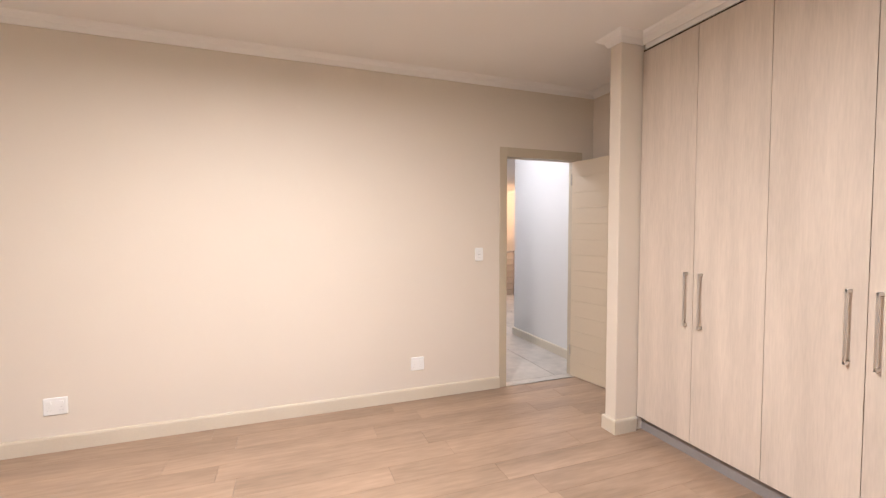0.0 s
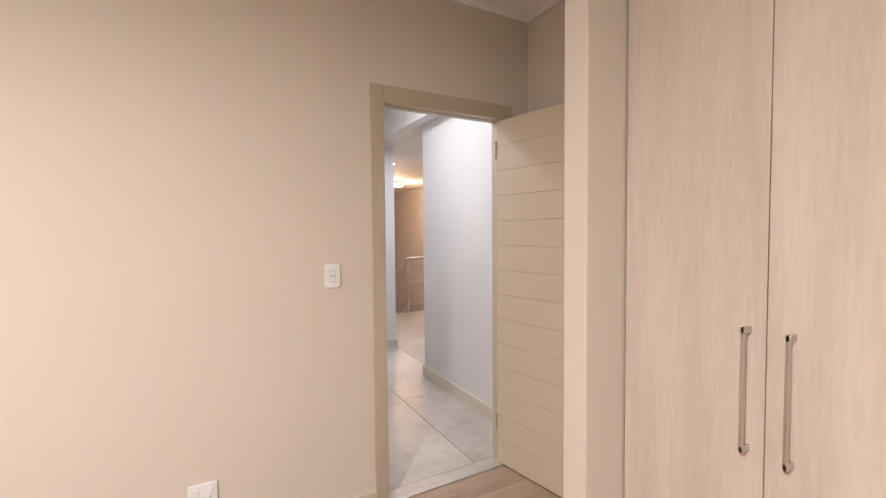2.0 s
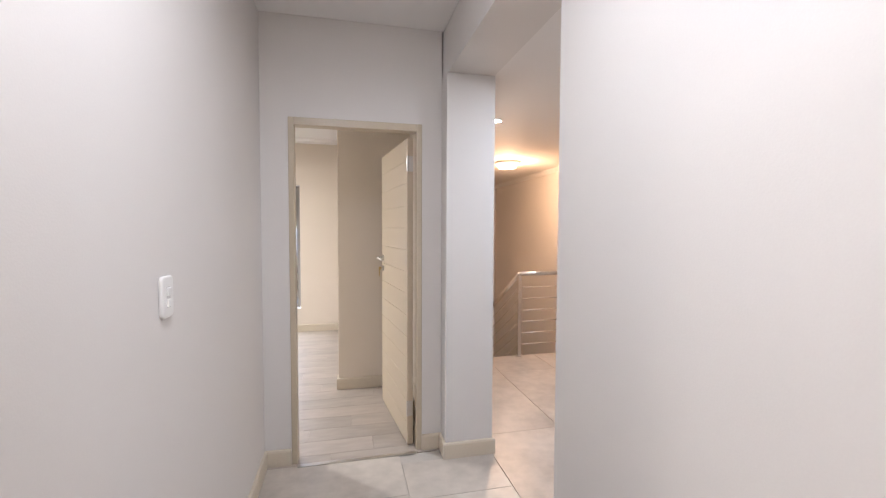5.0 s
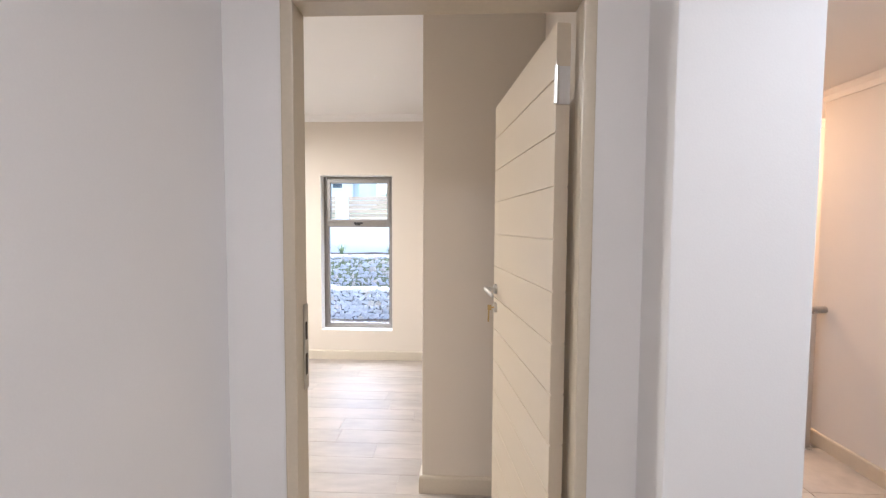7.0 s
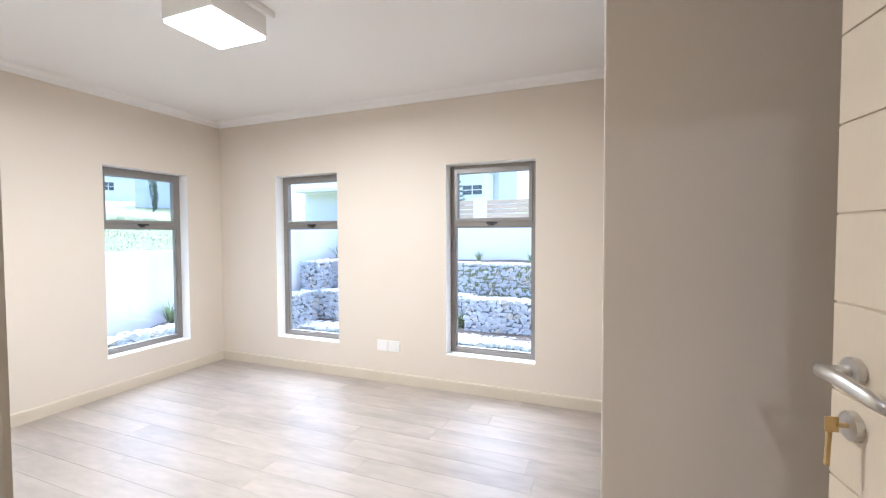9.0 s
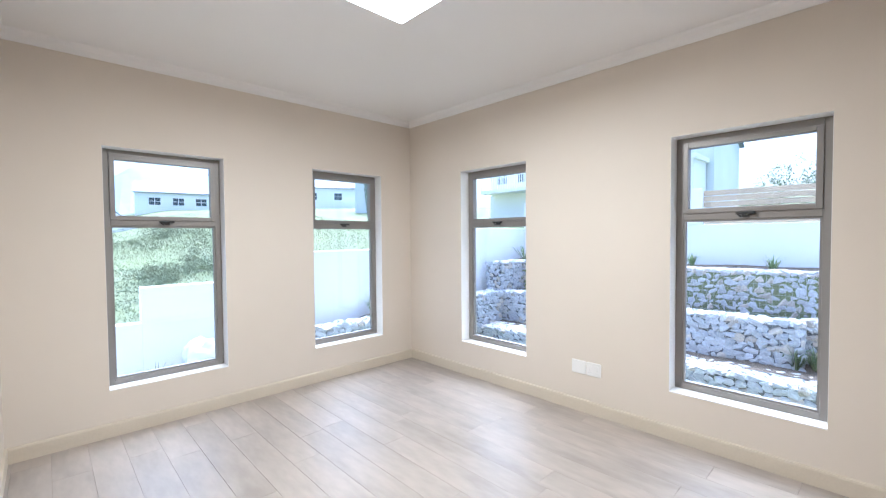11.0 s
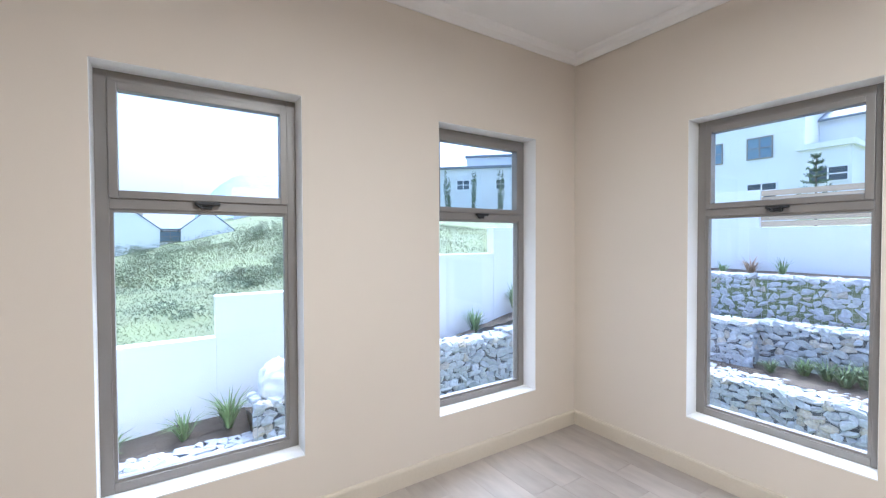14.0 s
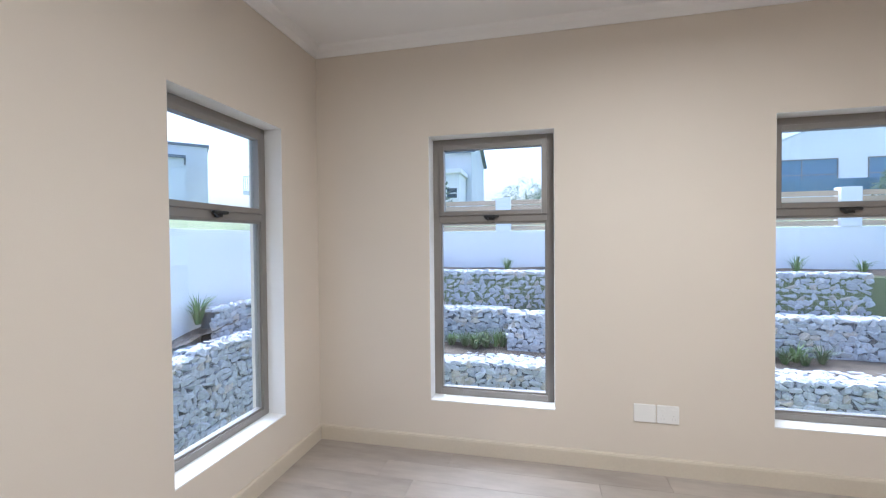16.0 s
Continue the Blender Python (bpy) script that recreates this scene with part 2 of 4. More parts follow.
# ---------------------------------------------------------------- the house: walls
H_B = 2.69
N1, N2 = (0.80, 1.59, 0.325, 2.05), (2.755, 3.555, 0.325, 2.05)
W1, W2 = (-2.75, -1.97, 0.325, 2.05), (-1.195, -0.405, 0.325, 2.05)
SA = [(0.4, 1.6, 0.325, 2.05), (2.2, 3.4, 0.325, 2.05)]
wall("wall_north", "x", -0.23, 5.09, 0, 0.23, -1.95, 2.85, WALL, [N1, N2])
wall("wall_west", "y", -3.447, 0, -0.23, 0, -1.95, 2.85, WALL, [W1, W2])
wall("wall_bedroom_south", "x", 0, 3.5, -3.515, -3.27, 0, 2.85, WALL)
wall("wall_bedroom_door", "x", 3.5, 4.78, -3.49, -3.423, 0, 2.85, WALL, [(3.865, 4.63, 0, 2.09)])
wall("wall_bedroom_east", "y", -3.43, 0, 4.75, 5.09, 0, 2.85, WALL)
solid("wall_nib", (4.105, 4.75, -2.31, -2.20, 0, 2.70), WALL, "short plaster wall end beside the wardrobe", "wall", 0.006)
wall("wall_corridor_west", "y", -6.29, -3.49, 3.53, 3.69, 0, 2.85, CORRIDOR)
solid("wall_corridor_end", (3.69, 4.78, -3.4935, -3.4905, 2.108, 2.70), CORRIDOR, "corridor end wall above the door", "wall")
solid("wall_corridor_end_side", (3.69, 3.847, -3.4935, -3.4905, 0.0, 2.108), CORRIDOR, "corridor end wall beside the door", "wall")
solid("wall_corridor_end_side_2", (4.646, 4.78, -3.4935, -3.4905, 0.0, 2.108), CORRIDOR, "corridor end wall beside the door", "wall")
wall("wall_room_door", "x", -0.8, 5.08, -6.385, -6.29, 0, 2.85, WALL, [(3.885, 4.685, 0, 2.09)])
wall("wall_recess_east", "y", -7.33, -6.385, 4.837, 5.08, 0, 2.85, WALL)
solid("wall_wardrobe_nib", (4.19, 5.08, -7.43, -7.33, 0, 2.70), WALL, "plaster nib wall at the end of the wardrobe", "wall", 0.008)
wall("wall_room_east", "y", -10.9, -7.45, 4.97, 5.08, 0, 2.85, WALL)
wall("wall_room_south", "x", -0.8, 5.08, -11.13, -10.9, -1.95, 2.85, WALL, SA)
wall("wall_room_west", "y", -10.9, -6.385, -0.8, -0.6, -1.95, 2.85, WALL)
wall("wall_corridor_east", "y", -6.29, -4.74, 4.935, 5.08, 0, 2.40, CORRIDOR)
solid("beam", (4.79, 5.085, -6.29, -3.447, 2.40, 2.85), CORRIDOR, "plastered beam over the opening to the landing", "beam")
solid("wall_pillar", (4.78, 5.09, -3.635, -3.43, 0, 2.399), CORRIDOR, "square plastered pillar beside the bedroom door", "pillar", 0.004)
wall("wall_landing_east", "y", -3.1, -1.6, 6.77, 6.93, -3, 2.40, CORRIDOR)
solid("wall_landing_pier", (6.09, 6.93, -3.30, -3.10, 0, 2.399), CORRIDOR, "plastered pier beside the linen cupboard", "pillar", 0.004)
wall("wall_stair_jog", "x", 6.93, 7.36, -1.72, -1.6, -3, 2.40, CORRIDOR)
wall("wall_stair_east", "y", -1.72, 2.5, 7.36, 7.5, -3, 2.40, CORRIDOR)
wall("wall_stair_north", "x", 5.09, 7.5, 2.5, 2.65, -3, 2.85, CORRIDOR)
wall("wall_stair_west", "y", 0.0, 2.5, 4.95, 5.09, -3, 2.85, CORRIDOR)
wall("wall_landing_back", "y", -6.4, -3.3, 6.85, 6.97, 0, 2.40, CORRIDOR)
wall("wall_landing_south", "x", 5.08, 6.97, -6.4, -6.29, 0, 2.40, CORRIDOR)
solid("foundation", (-0.15, 4.95, -10.95, -0.02, -1.95, -0.16), CORRIDOR, "house plinth", "foundation")

solid("ceiling_bedroom", (0, 4.75, -3.423, 0, H_B, 2.85), CEILING, "white painted bedroom ceiling", "ceiling")
solid("ceiling_corridor", (3.69, 4.79, -6.29, -3.49, 2.70, 2.85), CEILING, "white painted corridor ceiling", "ceiling")
solid("ceiling_room", (-0.6, 4.97, -10.9, -6.385, H_B, 2.85), CEILING, "white painted room ceiling", "ceiling")
solid("ceiling_landing", (5.085, 7.5, -6.4, 2.5, 2.402, 2.85), CEILING, "white painted landing ceiling", "ceiling")

# skirtings and cornices; the pieces are mitred at the corners
sk = lambda name, *e: run(name, SK, [(a, b, 0.0) for a, b in e], SKIRT, "cream painted timber skirting board", "skirting")
sk("baseboard_bedroom", ((4.10, 0, 1), (0, 0, 1)), ((0, 0, 1), (0, -3.27, 1)), ((0, -3.27, 1), (3.5, -3.27, -1)), ((3.5, -3.27, -1), (3.5, -3.423, 1)), ((3.5, -3.423, 1), (3.84, -3.423, 0)))
sk("baseboard_bedroom_nib", ((4.75, -3.423, 0), (4.75, -2.31, 1)), ((4.75, -2.31, 1), (4.105, -2.31, -1)), ((4.105, -2.31, -1), (4.105, -2.21, 0)))
sk("baseboard_corridor", ((4.78, -3.494, 1), (4.65, -3.494, 0)), ((4.78, -3.635, -1), (4.78, -3.494, 1)), ((5.09, -3.635, -1), (4.78, -3.635, -1)), ((5.09, -3.3, 0), (5.09, -3.635, -1)),
   ((3.844, -3.494, 0), (3.69, -3.494, 1)), ((3.69, -3.494, 1), (3.69, -6.29, 1)), ((4.935, -6.29, 1), (4.935, -4.74, -1)), ((4.935, -4.74, -1), (5.08, -4.74, -1)))
sk("baseboard_landing", ((6.77, -3.1, 1), (6.77, -1.6, 0)), ((6.09, -3.30, 0), (6.09, -3.1, -1)), ((6.09, -3.1, -1), (6.77, -3.1, 1)), ((5.09, -0.1, 0), (5.09, -3.3, 0)))
sk("baseboard_room", ((3.846, -6.385, 0), (-0.6, -6.385, 1)), ((-0.6, -6.385, 1), (-0.6, -10.9, 1)), ((4.837, -7.33, 1), (4.837, -6.385, 1)), ((4.837, -6.385, 1), (4.73, -6.385, 0)),
   ((4.19, -7.33, -1), (4.837, -7.33, 1)), ((4.19, -7.43, -1), (4.19, -7.33, -1)), ((4.36, -7.43, 0), (4.19, -7.43, -1)))
cv = lambda name, z, *e: run(name, CV, [(a, b, z) for a, b in e], CEILING, "white coved ceiling cornice", "cornice")
cv("cornice_bedroom", H_B, ((4.14, 0, 1), (0, 0, 1)), ((0, 0, 1), (0, -3.27, 1)), ((0, -3.27, 1), (3.5, -3.27, -1)), ((3.5, -3.27, -1), (3.5, -3.423, 1)), ((3.5, -3.423, 1), (4.75, -3.423, 1)), ((4.75, -3.423, 1), (4.75, -2.31, 1)), ((4.75, -2.31, 1), (4.105, -2.31, -1)), ((4.105, -2.31, -1), (4.105, -2.2, 0)), ((4.15, -2.2, 0), (4.15, 0, 1)))
cv("cornice_room", H_B, ((4.837, -6.385, 1), (-0.6, -6.385, 1)), ((-0.6, -6.385, 1), (-0.6, -10.9, 1)), ((4.837, -7.33, 1), (4.837, -6.385, 1)), ((4.19, -7.33, -1), (4.837, -7.33, 1)), ((4.19, -7.43, -1), (4.19, -7.33, -1)), ((4.37, -7.43, 1), (4.19, -7.43, -1)), ((4.37, -10.9, 1), (4.37, -7.43, 1)))
cv("cornice_landing", 2.40, ((6.77, -3.1, 1), (6.77, -1.6, 0)), ((6.09, -3.1, -1), (6.77, -3.1, 1)), ((7.36, -1.6, 0), (7.36, 2.5, 1)), ((7.36, 2.5, 1), (5.09, 2.5, 0)))


# ---------------------------------------------------------------- windows
def window(name, m, w, z0, z1, label):
    """Aluminium window in a plastered reveal: x across, y outward, z up; a top-hung light over a fixed pane."""
    win = thing(name, label, "window", m, "structure")
    h, f, a, b = z1 - z0, 0.045, 0.115, 0.165
    zt = 1.515 - z0
    boxes("window_frame", ALU, win, (0.0, f, a, b, 0, h), (w - f, w, a, b, 0, h), (f, w - f, a, b, 0, f), (f, w - f, a, b, h - f, h), (f, w - f, a, b, zt - 0.022, zt + 0.022), bevel=0.003)
    s = 0.032
    sash = boxes("sash", ALU, win, (f, f + s, a - 0.012, b - 0.005, zt + 0.022, h - f), (w - f - s, w - f, a - 0.012, b - 0.005, zt + 0.022, h - f), (f + s, w - f - s, a - 0.012, b - 0.005, h - f - s, h - f), (f + s, w - f - s, a - 0.012, b - 0.005, zt + 0.022, zt + 0.022 + s), bevel=0.003)
    boxes("glazing_bead", ALU, win, (f, f + 0.012, a + 0.01, b, f, zt - 0.022), (w - f - 0.012, w - f, a + 0.01, b, f, zt - 0.022), (f + 0.012, w - f - 0.012, a + 0.01, b, f, f + 0.012), (f + 0.012, w - f - 0.012, a + 0.01, b, zt - 0.034, zt - 0.022))
    for nm, za, zb, e, par in (("pane", f + 0.012, zt - 0.034, f + 0.012, win), ("pane", zt + 0.022 + s, h - f - s, f + s, win)):
        p = boxes(nm, PANE, par, (e, w - e, 0.139, 0.144, za, zb))
        p.visible_shadow = False
    bm = bmesh.new()
    box(bm, w / 2 - 0.05, w / 2 + 0.05, a - 0.032, a - 0.014, zt + 0.004, zt + 0.02, 0.004)
    box(bm, w / 2 - 0.02, w / 2 + 0.02, a - 0.02, a - 0.002, zt - 0.012, zt + 0.016, 0.003)
    cyl(bm, (w / 2 - 0.045, a - 0.024, zt + 0.012), (w / 2 - 0.02, a - 0.03, zt - 0.012), 0.006, 8)
    part("window_handle", bm, BLACK, win, "black casement handle")
    e = 0.0015
    boxes("window_sill", REVEAL, win, (e, w - e, -0.001, a, 0.0, 0.006))
    boxes("reveal_lining", REVEAL, win, (0.0, 0.002, 0.001, a, 0.006, h - 0.003), (w - 0.002, w, 0.001, a, 0.006, h - 0.003), (0.002, w - 0.002, 0.001, a, h - 0.003, h - 0.001))
    return win


LB = "taupe aluminium window, closed top light over a fixed pane"
window("window_1", pose(N1[0], 0, N1[2]), N1[1] - N1[0], N1[2], N1[3], LB)
window("window_2", pose(N2[0], 0, N2[2]), N2[1] - N2[0], N2[2], N2[3], LB)
window("window_3", pose(0, W1[0], W1[2], 0, 0, 90), W1[1] - W1[0], W1[2], W1[3], LB)
window("window_4", pose(0, W2[0], W2[2], 0, 0, 90), W2[1] - W2[0], W2[2], W2[3], LB)
for i, s in enumerate(SA):
    window(f"window_{5 + i}", pose(s[1], -10.9, s[2], 0, 0, 180), s[1] - s[0], s[2], s[3], LB)


# ---------------------------------------------------------------- doors
def lever(par, x, y, side, towards):
    """Lever handle and key plate on a leaf's face; side is the face's way out, towards the way of the lever."""
    bm = bmesh.new()
    for z in (1.21, 1.125):
        cyl(bm, (x, y, z), (x, y + side * 0.011, z), 0.0225, 20)
    hs = part("rose", bm, STEEL, par, "round brushed steel handle rose")
    bm = bmesh.new()
    cyl(bm, (x, y, 1.21), (x, y + side * 0.05, 1.21), 0.009, 10)
    pts = [(0, 0.05, 0), (0.03, 0.056, 0.004), (0.07, 0.054, 0.002), (0.105, 0.047, -0.006), (0.125, 0.042, -0.012)]
    rings = []
    for k, (u, v, w) in enumerate(pts):
        c, r = Vector((x + towards * u, y + side * v, 1.21 + w)), 0.0095 if k < len(pts) - 1 else 0.007
        rings.append([bm.verts.new(c + Vector((0, math.cos(a) * r * 0.8, math.sin(a) * r * 1.15))) for a in [q * math.pi / 6 for q in range(12)]])
    for ra, rb in zip(rings, rings[1:]):
        for q in range(12):
            bm.faces.new([ra[q], ra[(q + 1) % 12], rb[(q + 1) % 12], rb[q]])
    bm.faces.new(rings[0])
    bm.faces.new(rings[-1])
    bmesh.ops.recalc_face_normals(bm, faces=bm.faces)
    smooth(part("lever_handle", bm, STEEL, par, "curved brushed steel lever handle"))
    return hs


def door(name, m, width, label, swing):
    """Leaf of horizontal boards with v-grooves; hinge at the origin, leaf along +x, its faces at y = 0 and swing * 0.04."""
    d = thing(name, label, "door", m, "structure")
    t0, t1 = sorted((0.0, swing * 0.04))
    boxes("leaf_core", DOORPAINT, d, (0.0, width, t0 + 0.004, t1 - 0.004, 0.006, 2.035), label="cream painted door core")
    n, hh = 14, 2.029 / 14
    bm = bmesh.new()
    box(bm, 0.0, width, t0, t1, 0.0015, hh - 0.0015, 0.0022)
    me = mesh_of("board", bm, DOORPAINT)
    for i in range(n):
        b = new("board", me)
        b.parent, b.location = d, (0, 0, 0.006 + i * hh)
    lever(d, width - 0.06, t0, -1, -1)
    lever(d, width - 0.06, t1, 1, -1)
    bm = bmesh.new()
    for z in (0.25, 1.87):
        box(bm, -0.004, 0.0, t0 + 0.002, t1 - 0.002, z - 0.05, z + 0.05)
        cyl(bm, (-0.006, 0.0, z - 0.05), (-0.006, 0.0, z + 0.05), 0.007, 8)
    part("hinge", bm, STEEL, d, "steel butt hinges")
    boxes("lock_plate", STEEL, d, (width, width + 0.002, 0.5 * (t0 + t1) - 0.011, 0.5 * (t0 + t1) + 0.011, 1.06, 1.26))
    return d


def door_frame(name, x0, x1, ya, yb, top, label, w):
    """Pressed steel frame that wraps the wall: outer edges x0 and x1, faces at ya and yb."""
    fr = thing(name, label, "door frame", pose((x0 + x1) / 2, (ya + yb) / 2, 0), "structure")
    cx, cy, e = (x0 + x1) / 2, (ya + yb) / 2, 0.008
    for nm, a, b, za, zb in (("jamb", x0, x0 + w, 0, top), ("jamb", x1 - w, x1, 0, top), ("head", x0 + w, x1 - w, top - w - 0.012, top)):
        boxes(nm, FRAMEPAINT, fr, (a - cx, b - cx, ya - e - cy, yb + 0.005 - cy, za, zb), bevel=0.004)
    return fr


door_frame("door_frame_1", 3.846, 4.71, -6.385, -6.29, 2.122, "cream painted pressed steel door frame", 0.07)
door_frame("door_frame_2", 3.845, 4.652, -3.49, -3.423, 2.108, "cream painted pressed steel door frame", 0.034)
d1 = door("door_1", pose(4.628, -6.352, 0, 0, 0, -79.5), 0.775, "open cream board door with steel lever handles", 1)
d2 = door("door_2", pose(4.567, -3.424, 0, 0, 0, 97), 0.80, "open cream board door with a key in its lock", -1)
# stop bead in each frame
solid("trim_door_stop", (3.917, 4.638, -6.345, -6.32, 2.036, 2.052), FRAMEPAINT, "door stop bead", "trim")
bm = bmesh.new()
cyl(bm, (0.74, 0.0, 1.125), (0.74, 0.025, 1.125), 0.004, 8)
box(bm, 0.7385, 0.7415, 0.022, 0.04, 1.113, 1.137, 0.001)
cyl(bm, (0.74, 0.034, 1.113), (0.74, 0.036, 1.06), 0.004, 8)
part("key", bm, BRASS, d2, "brass keys hanging from the lock")
boxes("strike_plate", STEEL, bpy.data.objects["door_frame_2"], (-0.3675, -0.3655, 0.004, 0.034, 1.03, 1.27), label="steel strike plate")
boxes("strike_hole", DARKGAP, bpy.data.objects["door_frame_2"], (-0.3655, -0.365, 0.012, 0.026, 1.07, 1.13), (-0.3655, -0.365, 0.012, 0.026, 1.17, 1.22))
solid("trim_threshold", (3.917, 4.638, -6.40, -6.375, 0.0005, 0.005), STEEL, "pale metal threshold strip", "trim")
solid("trim_threshold_2", (3.88, 4.613, -3.545, -3.515, 0.0005, 0.005), STEEL, "pale metal threshold strip", "trim")


# ---------------------------------------------------------------- wardrobes
def handle(par, y, z0, z1):
    bm = bmesh.new()
    box(bm, -0.034, -0.024, y - 0.005, y + 0.005, z0, z1, 0.002)
    for z in (z0, z1 - 0.016):
        box(bm, -0.034, 0.0, y - 0.006, y + 0.006, z, z + 0.016, 0.002)
    return part("handle", bm, STEEL, par, "brushed steel bar handle")


def wardrobe(name, x, y_top, joints, depth, handles, label, top, z0=0.105):
    """Built-in wardrobe whose doors face -x; joints run from y_top downwards."""
    w = thing(name, label, "wardrobe", pose(x, y_top, 0))
    y_end = joints[-1] - y_top
    boxes("carcass", OAK, w, (0.022, depth, y_end, 0, z0, top + 0.02), label="pale oak carcass")
    boxes("plinth", PLINTH, w, (0.05, depth, y_end, 0, 0.0, z0), label="dark recessed plinth")
    boxes("shadow_gap", DARKGAP, w, (0.012, 0.022, y_end, 0, top - 0.01, top + 0.02), (0.012, 0.022, -0.007, 0.0, z0, top))
    ys = [0.0] + [j - y_top for j in joints]
    doors = []
    for a, b in zip(ys, ys[1:]):
        bm = bmesh.new()
        box(bm, 0.0, 0.019, b + 0.0013, a - (0.007 if a == 0 else 0.0013), z0, top, 0.0015)
        doors.append(part("wardrobe_door", bm, OAK, w, "pale oak veneered wardrobe door"))
    for i, y in handles:
        handle(doors[i], y - y_top, 0.815, 1.141)
    return w


wardrobe("wardrobe", 4.37, -7.43, [-7.846, -8.249, -8.648, -9.05, -9.45, -9.85, -10.88], 0.59, [(0, -7.807), (1, -7.903), (2, -8.590), (3, -8.692), (4, -9.41), (5, -9.50)], "tall built-in pale oak wardrobe with bar handles", 2.585)
solid("ceiling_wardrobe_bulkhead", (4.372, 4.97, -10.9, -7.45, 2.60, 2.69), CEILING, "white bulkhead over the wardrobe", "ceiling")
wardrobe("wardrobe", 4.15, 0.0 - 0.003, [-0.55, -1.08, -1.62, -2.197], 0.59, [(0, -0.47), (2, -1.27), (3, -1.98)], "built-in pale wardrobe with closed doors in the bedroom", 2.60)
wardrobe("linen_cupboard", 6.2, -3.302, [-3.75, -4.2, -4.65, -5.1], 0.62, [(0, -3.70), (1, -3.80), (2, -4.60), (3, -4.70)], "tall pale oak linen cupboard on the landing", 2.33)


# ---------------------------------------------------------------- sockets, switches, lamps
def rounded_plate(par, w, h, r):
    """Face plate with rounded corners and a softly domed edge."""
    bm = bmesh.new()
    rings = []
    for y, e in ((0.0, 0.0), (-0.006, 0.0), (-0.0085, 0.002), (-0.0095, 0.0055)):
        ring = []
        for cx, cz, a0 in ((1, 1, 0), (-1, 1, 90), (-1, -1, 180), (1, -1, 270)):
            for k in range(6):
                a = radians(a0 + 18 * k)
                ring.append(bm.verts.new((cx * (w / 2 - r) + (r - e) * math.cos(a), y, cz * (h / 2 - r) + (r - e) * math.sin(a))))
        rings.append(ring)
    for ra, rb in zip(rings, rings[1:]):
        for q in range(24):
            bm.faces.new([ra[q], ra[(q + 1) % 24], rb[(q + 1) % 24], rb[q]])
    bm.faces.new(rings[-1])
    bm.faces.new(rings[0])
    bmesh.ops.recalc_face_normals(bm, faces=bm.faces)
    return part("plate", bm, PLASTIC, par)


def socket(m, w, h, label, kind="socket", twin=False):
    s = thing("wall_socket" if kind == "socket" else "light_switch", label, kind, m)
    rounded_plate(s, w, h, 0.016 if kind == "switch" else 0.007)
    if kind == "socket":
        for dx in (-w / 4, w / 4):
            boxes("rocker", PLASTIC, s, (dx - 0.012, dx + 0.012, -0.013, -0.009, h * 0.12, h * 0.32), bevel=0.0015)
        for dx, z in ((-w / 4 - 0.008, -0.02), (-w / 4 + 0.008, -0.02), (-w / 4, 0.0), (w / 4 - 0.008, -0.02), (w / 4 + 0.008, -0.02), (w / 4, 0.0)):
            bm = bmesh.new()
            cyl(bm, (dx, -0.0095, z - 0.005), (dx, -0.0088, z - 0.005), 0.0035, 8)
            part("pin_hole", bm, PLASTIC_G, s)
    elif kind == "switch":
        for z in (0.014, -0.016):
            boxes("rocker", PLASTIC, s, (-0.011, 0.011, -0.014, -0.009, z - 0.011, z + 0.011), bevel=0.002)
        boxes("rocker_surround", PLASTIC_G, s, (-0.0125, 0.0125, -0.0096, -0.0088, -0.030, 0.028))
    return s


socket(pose(3.092, -6.386, 0.298), 0.11, 0.11, "white twin power socket low on the wall")
socket(pose(0.715, -6.386, 0.29), 0.125, 0.11, "white twin power socket low on the wall")
socket(pose(3.648, -6.386, 1.19), 0.075, 0.115, "white plastic double light switch beside the door", "switch")
socket(pose(2.095, -0.001, 0.354), 0.12, 0.105, "white blank plate beside the socket", "blank plate")
socket(pose(2.219, -0.001, 0.354), 0.118, 0.105, "white twin power socket between the windows")
socket(pose(0.735, -3.269, 0.45, 0, 0, 180), 0.075, 0.115, "white power socket on the bedroom wall")
socket(pose(3.691, -4.86, 1.255, 0, 0, 90), 0.075, 0.115, "white light switch on the corridor wall", "switch")
socket(pose(6.769, -2.24, 0.38, 0, 0, -90), 0.12, 0.11, "white power socket on the landing wall")


def ceiling_light(x, y, z):
    c = thing("ceiling_light", "square white ceiling light, switched on", "ceiling light", pose(x, y, z))
    boxes("base_plate", PLASTIC, c, (-0.21, 0.21, -0.21, 0.21, -0.035, 0), bevel=0.004)
    boxes("frame", PLASTIC, c, (-0.178, 0.178, -0.178, 0.178, -0.145, -0.035), bevel=0.004)
    boxes("diffuser", DIFFUSER, c, (-0.172, 0.172, -0.172, 0.172, -0.163, -0.145), bevel=0.006, label="glowing white diffuser")


ceiling_light(2.13, -1.82, H_B)
ceiling_light(1.9, -8.64, H_B)


def downlight(x, y, z):
    c = thing("downlight", "small round recessed downlight, switched on", "downlight", pose(x, y, z))
    bm = bmesh.new()
    cyl(bm, (0, 0, -0.006), (0, 0, 0.0), 0.05, 24)
    part("rim", bm, PLASTIC, c)
    bm = bmesh.new()
    cyl(bm, (0, 0, -0.008), (0, 0, -0.005), 0.036, 20)
    part("lens", bm, SPOT, c, "glowing lens")


